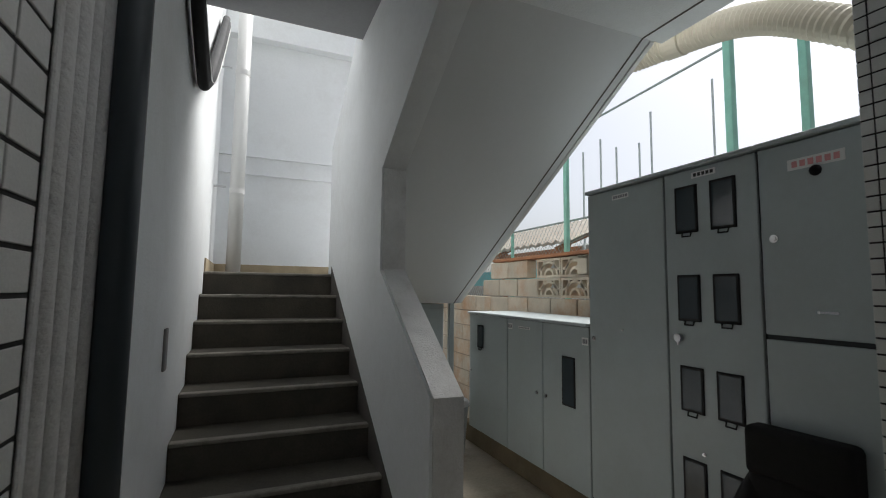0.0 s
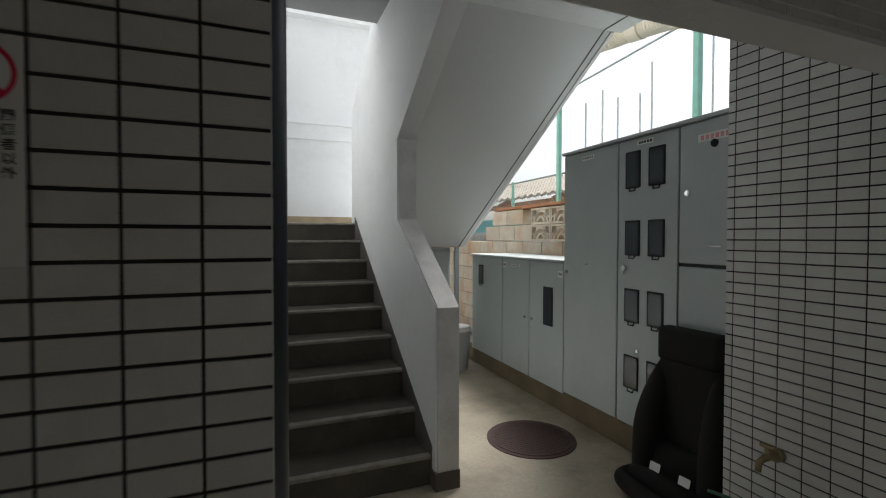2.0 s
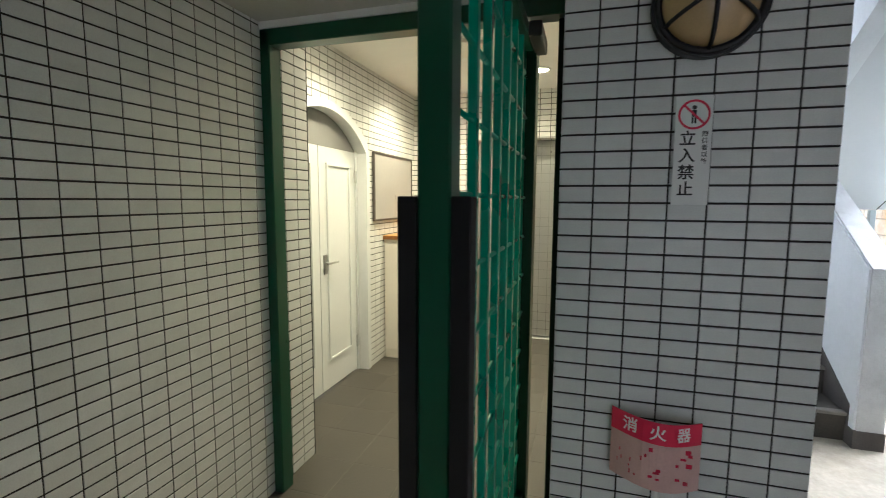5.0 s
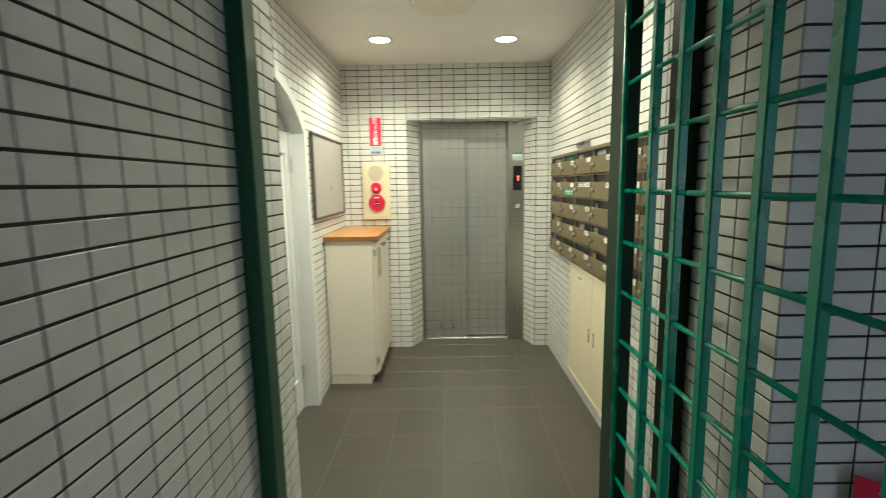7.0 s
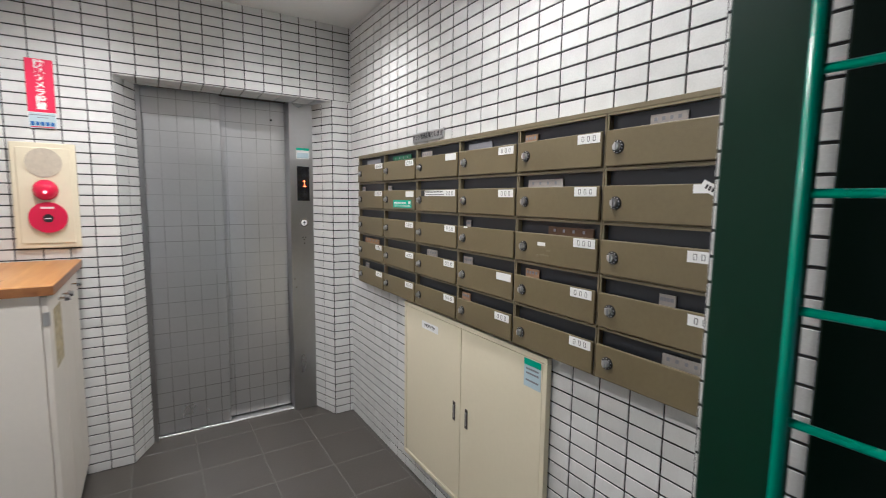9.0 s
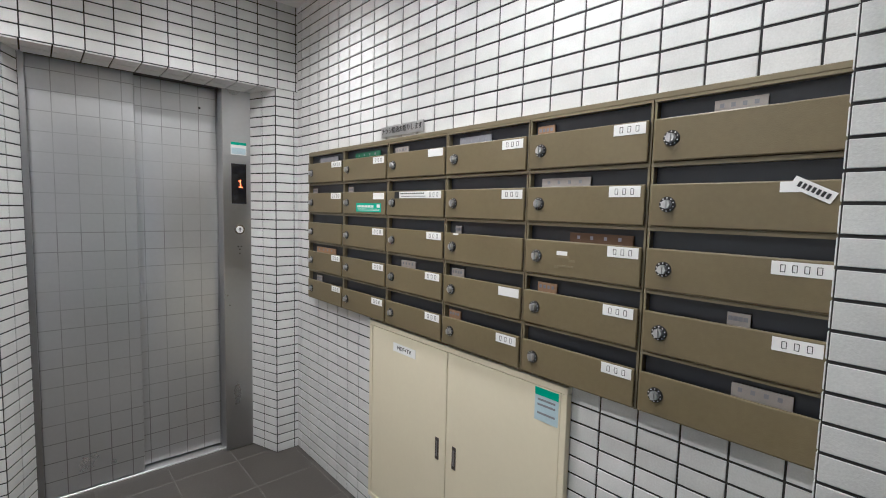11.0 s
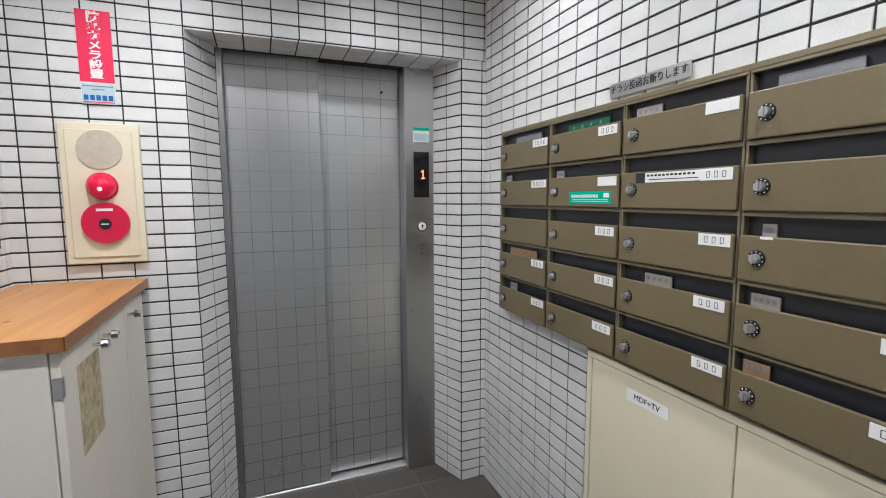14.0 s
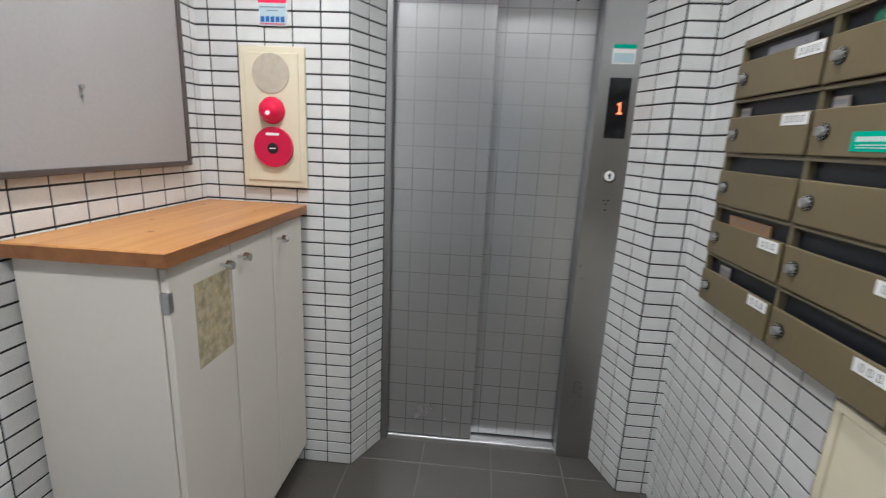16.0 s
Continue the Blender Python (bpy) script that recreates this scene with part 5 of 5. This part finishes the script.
part("vent_plug", dome_bm((FXC - 0.006, 1.075, 1.945), (-1, 0, 0), 0.022, 0.02, 16, 5), RUBBER, d, "black round plug", smooth=True)
bm = bmesh.new()
for y in (1.09, 1.03):
    cyl(bm, (FXC - 0.006, y, 1.39), (FXC - 0.012, y, 1.39), 0.006, 10)
cube(bm, FXC - 0.010, FXC - 0.006, 1.03, 1.09, 1.386, 1.394)
part("bolt_plate", bm, CHROME, d)
cab_door(c, 0.82, 1.30, CZ0, 1.275)
LZ = 1.235
e = cabinet(2.39, 2.90, CZ0 - 0.02, LZ, "low grey steel cabinet with a long dark window")
d = cab_door(e, 2.39, 2.90, CZ0 - 0.02, LZ)
cab_window(d, 2.53, 2.67, 0.69, 1.02, False)
cab_label(d, 2.43, 1.14, 0.06, 0.05, 3, GREYINK)
cab_lock(d, 2.85, 0.71)
e = cabinet(2.90, 3.40, CZ0 - 0.02, LZ, "low grey steel cabinet with a plain door")
d = cab_door(e, 2.90, 3.40, CZ0 - 0.02, LZ)
cab_lock(d, 2.965, 0.71)
cab_label(d, 3.35, 1.17, 0.07, 0.05, 3, GREYINK)
cab_label(d, 3.14, 1.17, 0.16, 0.02, 7, GREYINK)
e = cabinet(3.40, 4.11, CZ0 - 0.02, LZ, "low grey steel cabinet with a small dark window")
d = cab_door(e, 3.40, 4.11, CZ0 - 0.02, LZ)
cab_window(d, 3.815, 3.935, 0.93, 1.14, True)
cab_lock(d, 4.06, 0.70, 0.009)

# ---- manhole ----
mh = root("manhole_cover", "rusty round cast-iron manhole cover in the concrete", "manhole cover", at=(1.80, 2.11, 0))
MC = Vector((1.80, 2.11, 0.0))
part("rim", disc_bm(MC, (0, 0, 1), 0.315, 0.006, 56, 0.002), IRON, mh)
part("lid", disc_bm(MC + Vector((0, 0, 0.0062)), (0, 0, 1), 0.285, 0.005, 56, 0.002), IRON, mh)
bm = bmesh.new()
for i in range(-10, 11):
    for j in range(-10, 11):
        x, y = i * 0.026, j * 0.026
        if math.hypot(x, y) < 0.265:
            cube(bm, MC.x + x - 0.008, MC.x + x + 0.008, MC.y + y - 0.008, MC.y + y + 0.008, 0.0112, 0.0145)
part("tread_pattern", bm, IRON, mh, "raised square studs")
part("lift_slot", box_bm(MC.x - 0.20, MC.x - 0.13, MC.y + 0.03, MC.y + 0.055, 0.0112, 0.0152), BLACK, mh)

# ---- black chair against the cabinets ----
ch = root("legless_chair", "black padded high-back seat with two white stickers", "chair", at=(0, 0, 0))


def soft_box(x0, x1, y0, y1, z0, z1, r, tilt=0.0, at=(0, 0, 0)):
    bm = box_bm(x0, x1, y0, y1, z0, z1, r, 4)
    if tilt:
        bmesh.ops.transform(bm, matrix=Matrix.Translation(at) @ Matrix.Rotation(radians(tilt), 4, "X") @ Matrix.Translation([-v for v in at]), verts=bm.verts)
    return bm


part("seat", soft_box(-0.25, 0.25, -0.29, 0.02, 0.0, 0.13, 0.055), FABRIC, ch, smooth=True)
bm = bmesh.new()
tube(bm, curve_pts([(-0.24, -0.10, 0.05), (-0.25, -0.28, 0.05), (-0.14, -0.335, 0.05), (0.0, -0.345, 0.05), (0.14, -0.335, 0.05), (0.25, -0.28, 0.05), (0.24, -0.10, 0.05)], 48), 0.048, 14)
part("seat_lip", bm, FABRIC, ch, smooth=True)
part("lumbar_pad", soft_box(-0.17, 0.17, -0.20, -0.04, 0.08, 0.27, 0.05, -18, (0, -0.1, 0.1)), FABRIC, ch, smooth=True)
part("backrest", soft_box(-0.19, 0.19, -0.09, 0.015, 0.10, 0.76, 0.045), FABRIC, ch, smooth=True)
part("headrest", soft_box(-0.185, 0.185, -0.10, 0.01, 0.735, 0.928, 0.026), FABRIC, ch, smooth=True)
for s in (-1, 1):
    bm = bmesh.new()
    pts = curve_pts([(s * 0.165, -0.04, 0.73), (s * 0.180, -0.07, 0.62), (s * 0.195, -0.11, 0.48), (s * 0.205, -0.14, 0.32), (s * 0.205, -0.15, 0.06)], 24)
    tube(bm, pts, [0.026 + 0.052 * math.sin(math.pi * min(1, i / 18) * 0.5) for i in range(25)], 16)
    part("side_wing", bm, FABRIC, ch, smooth=True)
for x, z in ((-0.085, 0.165), (0.095, 0.165)):
    bm = box_bm(x - 0.032, x + 0.032, -0.0015, 0.0015, -0.022, 0.022)
    bmesh.ops.transform(bm, matrix=Matrix.Translation((0, -0.221, z)) @ Matrix.Rotation(radians(-18), 4, "X"), verts=bm.verts)
    part("sticker", bm, WHITE, ch, "small white sticker")
ch.matrix_world = pose(2.262, 1.155, 0, 0, 0, -86)

# ---- tap and plastic bag by the tiled wall ----
tp = root("wall_tap", "old brass tap on the tiled wall", "tap", at=(QX, 0.56, 0.53))
bm = cyl_bm((QX - 0.006, 0.56, 0.53), (QX - 0.03, 0.56, 0.53), 0.028, 20)
cyl(bm, (QX - 0.03, 0.56, 0.53), (QX - 0.10, 0.56, 0.53), 0.014, 14)
tube(bm, curve_pts([(QX - 0.09, 0.56, 0.53), (QX - 0.125, 0.56, 0.52), (QX - 0.135, 0.56, 0.485)], 8), 0.012, 12)
part("spout", bm, BRASS, tp, smooth=True)
bm = cyl_bm((QX - 0.075, 0.56, 0.53), (QX - 0.075, 0.56, 0.57), 0.012, 12)
cyl(bm, (QX - 0.075, 0.53, 0.575), (QX - 0.075, 0.59, 0.575), 0.009, 10)
part("tap_handle", bm, BRASS, tp)
bg = root("plastic_bag", "filled milky plastic bag with a green drawstring", "bag", at=(1.88, 0.45, 0))
bm = bmesh.new()
bmesh.ops.create_icosphere(bm, subdivisions=4, radius=1)
for v in bm.verts:
    p = v.co.copy()
    k = 1 + 0.16 * noise.noise(p * 2.1) + 0.08 * noise.noise(p * 5.0)
    v.co = Vector((1.865 + p.x * 0.15 * k, 0.46 + p.y * 0.27 * k, max(0.0, 0.17 + p.z * 0.20 * k)))
part("bag_body", bm, BAGMAT, bg, smooth=True)
bm = bmesh.new()
tube(bm, curve_pts([(1.84, 0.74, 0.32), (1.80, 0.62, 0.36), (1.80, 0.46, 0.372), (1.80, 0.28, 0.33)], 24), 0.008, 8)
part("drawstring", bm, DKGREEN, bg, "dark green drawstring", smooth=True)

# ---- pipes by the stair ----
gp = root("corner_downpipe", "dark grey downpipe strapped in the wall corner", "pipe", at=(0.03, 0.94, 0))
part("pipe", cyl_bm((0.064, 0.845, 0), (0.064, 0.845, 3.2), 0.025, 20), GREYPVC, gp, smooth=True)
part("second_pipe", cyl_bm((-0.022, 1.10, 0), (-0.022, 1.10, 3.2), 0.046, 24), BLACKPIPE, gp, smooth=True)
for z in (0.55, 1.95):
    part("pipe_clip", box_bm(0.030, 0.060, 0.838, 0.852, z, z + 0.03), BLACKPIPE, gp)
ch = root("corner_channel", "rough grey painted ribbed channel along the tiled pillar", "trim", kind="structure", at=(0.03, 0.75, 0))
part("back_strip", box_bm(0.0255, 0.031, 0.662, 0.752, 0, 3.1, 0.002, 1), ROUGHCAP, ch)
part("back_strip", box_bm(-0.07, 0.031, 0.753, 0.848, 0, 3.1, 0.004, 1), ROUGHCAP, ch)
for yr, rr in ((0.688, 0.011), (0.735, 0.012), (0.782, 0.011), (0.832, 0.014)):
    part("rib", cyl_bm((0.030, yr, 0), (0.030, yr, 3.1), rr, 14), ROUGHCAP, ch, smooth=True)
wp = root("white_downpipe", "white plastic downpipe standing on the stair landing", "pipe", at=(0.10, 4.8, TOP))
part("pipe", cyl_bm((0.125, 4.62, TOP), (0.125, 4.62, 4.4), 0.062, 28), PVC, wp, smooth=True)
for z in (2.32, 3.45):
    part("pipe_collar", cyl_bm((0.125, 4.62, z), (0.125, 4.62, z + 0.045), 0.067, 28), PVC, wp)
    part("pipe_clip", box_bm(SX0, 0.03, 4.61, 4.63, z + 0.05, z + 0.065), ALU, wp)
cb = root("cable_bundle", "bundle of black insulated pipes bent along the wall", "cable", at=(0, 2.2, 2.6))
for i in range(4):
    bm = bmesh.new()
    o = 0.055 * i
    tube(bm, curve_pts([(SX0 + 0.05, 1.72 + o * 0.9, 3.2), (SX0 + 0.05, 2.15 + o, 2.85), (SX0 + 0.05, 2.62 + o, 2.60 + 0.03 * i), (SX0 + 0.05, 2.86 + o, 2.60 + 0.03 * i), (SX0 + 0.05, 3.4 + o, 3.02), (SX0 + 0.05, 4.3 + o, 3.8)], 48), 0.030, 12)
    part("insulated_pipe", bm, BLACKPIPE if i < 3 else PVC, cb, smooth=True)
jb = root("wall_bracket", "dark pipe end fixed high on the stair wall", "bracket", at=(SX0, 1.25, 2.5))
part("sleeve", cyl_bm((SX0 + 0.05, 1.30, 2.42), (SX0 + 0.05, 1.30, 3.1), 0.045, 20), BLACKPIPE, jb, smooth=True)
part("clamp", box_bm(SX0 + 0.002, SX0 + 0.10, 1.25, 1.35, 2.44, 2.50, 0.006, 2), BLACK, jb)
pl = root("wall_plate", "small grey cover plate on the stair wall", "cover plate", at=(SX0, 2.33, 1.1))
part("plate", box_bm(SX0 + 0.001, SX0 + 0.012, 2.30, 2.36, 1.10, 1.28, 0.003, 1), GREYPANEL, pl)

# ---- under the upper flight ----
uc = root("utility_locker", "pale grey steel locker under the stair", "locker", at=(1.75, 4.3, 0))
part("body", box_bm(1.35, 2.08, 4.3, 4.7, 0, 1.32, 0.006, 1), CABPAINT, uc)
for x0, x1 in ((1.37, 1.70), (1.71, 2.06)):
    p = part("locker_door", box_bm(x0, x1, 4.288, 4.299, 0.08, 1.28, 0.003, 1), CABPAINT, uc)
    part("recess_panel", box_bm(x0 + 0.06, x1 - 0.06, 4.284, 4.2875, 0.35, 1.18, 0.003, 1), CABPAINT, p)
bk = root("bucket", "pale plastic bucket with a white lid by the cabinets", "bucket", at=(2.0, 3.95, 0))
bm = cyl_bm((2.02, 3.95, 0.0), (2.02, 3.95, 0.42), 0.12, 28, 0.15)
part("pail", bm, mat("grey_plastic", (0.42, 0.44, 0.44), 0.5), bk, smooth=False)
part("lid", disc_bm((2.02, 3.95, 0.421), (0, 0, 1), 0.16, 0.045, 32, 0.015), WHITE, bk)
for x in (1.33,):
    db = root("steel_post", "grey steel post under the stair edge", "post", at=(2.12, 4.35, 0))
    part("shaft", box_bm(2.10, 2.15, 4.2, 4.25, 0, 1.33, 0.003, 1), CABPAINT, db)

# ---- boundary wall of concrete blocks ----
BX = 3.0
bw = structure("wall_boundary", box_bm(BX + 0.012, BX + 0.11, -1.0, 9.0, 0, 1.385), MORTAR, "weathered concrete block boundary wall", "wall")
bh, bl = 0.19, 0.39
made = {}
for k in range(9):
    for i in range(25):
        y0 = -1.0 + i * (bl + 0.01) + (0.2 if k % 2 else 0)
        if k == 0:
            z0 = 0.0
        z0 = k * (bh + 0.01)
        if k >= 7 and 3.22 < y0 + 0.2 < 4.05:
            continue
        if k >= 7 and y0 > 4.9:
            continue
        if "me" not in made:
            t = box_bm(0, 0.12, 0, bl, 0, bh, 0.006, 1)
            me = bpy.data.meshes.new("block")
            t.to_mesh(me)
            t.free()
            me.materials.append(BLOCK)
            made["me"] = me
        o = new("block", made["me"])
        o.parent = bw
        o.location = (BX, y0, z0)


def flower_block(y, z):
    bm = bmesh.new()
    w = 0.385
    for a, b, c, d in ((0, w, 0, 0.024), (0, w, 0.166, 0.19), (0, 0.024, 0.024, 0.166), (w - 0.024, w, 0.024, 0.166)):
        cube(bm, BX, BX + 0.1, y + a, y + b, z + c, z + d)
    for c0, r, a0, a1 in (((w / 2, 0.02), 0.135, 0, 180), ((w / 2, 0.02), 0.065, 0, 180), ((0.024, 0.166), 0.085, 270, 360), ((w - 0.024, 0.166), 0.085, 180, 270)):
        n = 14
        ring = []
        for i in range(n + 1):
            t = radians(a0 + (a1 - a0) * i / n)
            ring.append([bm.verts.new((x, y + c0[0] + q * math.cos(t), z + min(0.188, c0[1] + q * math.sin(t)))) for x in (BX + 0.005, BX + 0.095) for q in (r - 0.012, r + 0.012)])
        for p, q in zip(ring, ring[1:]):
            for e0, e1 in ((0, 1), (1, 3), (3, 2), (2, 0)):
                bm.faces.new((p[e0], p[e1], q[e1], q[e0]))
    return bm


for j in range(2):
    for k in range(2):
        part("pierced_block", flower_block(3.235 + 0.395 * j, 1.40 + 0.195 * k), BLOCK, bw, "pierced concrete block with round arcs")
part("coping", box_bm(BX - 0.02, BX + 0.14, 3.0, 4.9, 1.795, 1.83, 0.006, 1), RUST, bw, "rust-stained coping")

# ---- beyond the wall: net posts, fence, shed roof ----
rng = random.Random(11)
for x, y, top, r in ((3.75, 2.41, 3.6, 0.032), (3.45, 4.10, 3.2, 0.026), (4.6, 2.32, 5.2, 0.035)):
    o = root("net_post", "green steel post behind the boundary wall, paled for sky glare", "post", "net posts", at=(x, y, 0))
    part("shaft", box_bm(x - r, x + r, y - r, y + r, -0.06, top, 0.01, 2), FENCEGREEN, o)
for x, y, top in ((7.15, 7.64, 4.75), (7.9, 6.97, 5.25), (8.66, 6.12, 5.75), (7.38, 7.42, 4.55), (7.72, 7.12, 4.6), (6.9, 7.9, 4.5)):
    o = root("net_post", "tall thin pale green post in the distance", "post", "far net posts", at=(x, y, 0))
    part("shaft", cyl_bm((x, y, -0.06), (x, y, top), 0.022, 12), FARPOST, o)
cl = root("stay_cable", "grey stay cable sloping between posts", "cable", at=(3.7, 3, 2.9))
bm = bmesh.new()
tube(bm, [(3.75, 2.41, 3.47), (3.75, 3.57, 3.41), (3.75, 5.6, 3.30)], 0.012, 6)
part("cable_line", bm, WIRE, cl)
shed = root("open_shed", "open shed with a sagging corrugated roof on rusty posts", "shed", at=(5.2, 7, 0))
bm = bmesh.new()
n = 60
pts0 = []
for i in range(n + 1):
    y = 5.0 + i * 0.1
    pts0.append([bm.verts.new((x, y, z + (0.02 if i % 2 else -0.02))) for x, z in ((4.2, 2.12), (5.4, 2.62), (5.4, 2.66), (4.2, 2.16))])
for p, q in zip(pts0, pts0[1:]):
    for a in range(4):
        bm.faces.new((p[a], p[(a + 1) % 4], q[(a + 1) % 4], q[a]))
part("roof_sheet", bm, ROOFING, shed)
for y in (5.3, 7.0, 9.0):
    part("shed_post", box_bm(4.35, 4.43, y - 0.04, y + 0.04, -0.06, 2.14), RUST, shed)
    part("rafter", prism([(4.2, 2.02), (5.4, 2.52), (5.4, 2.58), (4.2, 2.08)], "y", y - 0.03, y + 0.03), RUST, shed)
part("beam", box_bm(4.3, 4.4, 5.0, 11.0, 1.98, 2.07), RUST, shed)
part("tarpaulin", box_bm(4.36, 4.38, 5.4, 11.0, 1.55, 1.80), mat("blue_green_tarpaulin", (0.12, 0.42, 0.45), 0.5), shed, "blue-green tarpaulin strip")
cf = root("chain_link_fence", "galvanised chain-link fence above the boundary wall", "fence", at=(3.3, 5, 0))
bm = bmesh.new()
for i in range(70):
    y = 3.4 + i * 0.07
    for s in (-1, 1):
        za, zb = 1.3, 2.25
        ya, yb = y, y + s * (zb - za) * 0.75
        tube(bm, [(3.55, ya, za), (3.55, yb, zb)], 0.0022, 3)
part("mesh_wire", bm, WIRE, cf)
for fy in (3.4, 5.4, 7.4):
    part("fence_post", cyl_bm((3.56, fy, -0.06), (3.56, fy, 2.28), 0.022, 10), FENCEGREEN, cf)
part("top_wire", cyl_bm((3.55, 3.0, 2.25), (3.55, 9.0, 2.25), 0.012, 8), WIRE, cf)
du = root("ribbed_duct", "beige ribbed flexible duct arching over the cabinets", "duct", at=(2.5, 1.6, 2.7))
pts = curve_pts([(1.7, 3.1, 2.95), (2.1, 2.6, 2.93), (2.38, 2.2, 2.92), (2.5, 1.85, 2.92), (2.52, 1.46, 2.84), (2.52, 1.10, 2.62), (2.52, 0.6, 2.2)], 180)
bm = bmesh.new()
tube(bm, pts, [0.075 + (0.006 if i % 2 else -0.004) for i in range(181)], 18)
part("hose", bm, DUCT, du, smooth=False)
bm = bmesh.new()
tube(bm, pts[84:93], 0.086, 18)
part("joint_sleeve", bm, DUCT, du, "smooth joint sleeve")
bld = root("far_building", "pale low building beyond the yard", "building", at=(13, 12, 0))
part("wall", box_bm(12, 18, 6, 20, -0.06, 3.0), FACADE, bld)
part("roof", box_bm(11.8, 18.2, 5.8, 20.2, 3.0, 3.2), ROOFING, bld)
st = root("street_building", "pale plain building across the street", "building", at=(0, -9, 0))
part("wall", box_bm(-12, 12, -13, -9, -0.06, 9), FACADE, st)
part("roof", box_bm(-12.2, 12.2, -13.2, -8.8, 9, 9.3), ROOFING, st)
for i in range(6):
    for z in (1.2, 4.0):
        w = part("window", box_bm(-10 + i * 3.6, -8.4 + i * 3.6, -9.02, -8.97, z, z + 1.3), CABGLASS, st)

# ---- floor tiles of the lobby ----
FT = 0.30
me = None
for i in range(-1, 8):
    for k in range(-1, 13):
        x0, y0 = XL - 0.06 + i * FT, 0.12 + k * FT
        x1, y1 = x0 + FT - 0.005, y0 + FT - 0.005
        x0, x1, y0c, y1c = max(x0, XL - 0.25), min(x1, XR + 0.02 if y0 > 0.74 else PX0 + 0.02), max(y0, 0.082), min(y1, YB + 0.2)
        if x1 - x0 < 0.02 or y1c - y0c < 0.02:
            continue
        part("floor_tile", box_bm(x0, x1, y0c, y1c, -0.004, 0.0, 0.0012, 1), FLOORTILE, floor)

for o in bpy.data.objects:
    if o.name.startswith("print_block"):
        o["kind"] = "stuff"
lay_tiles()
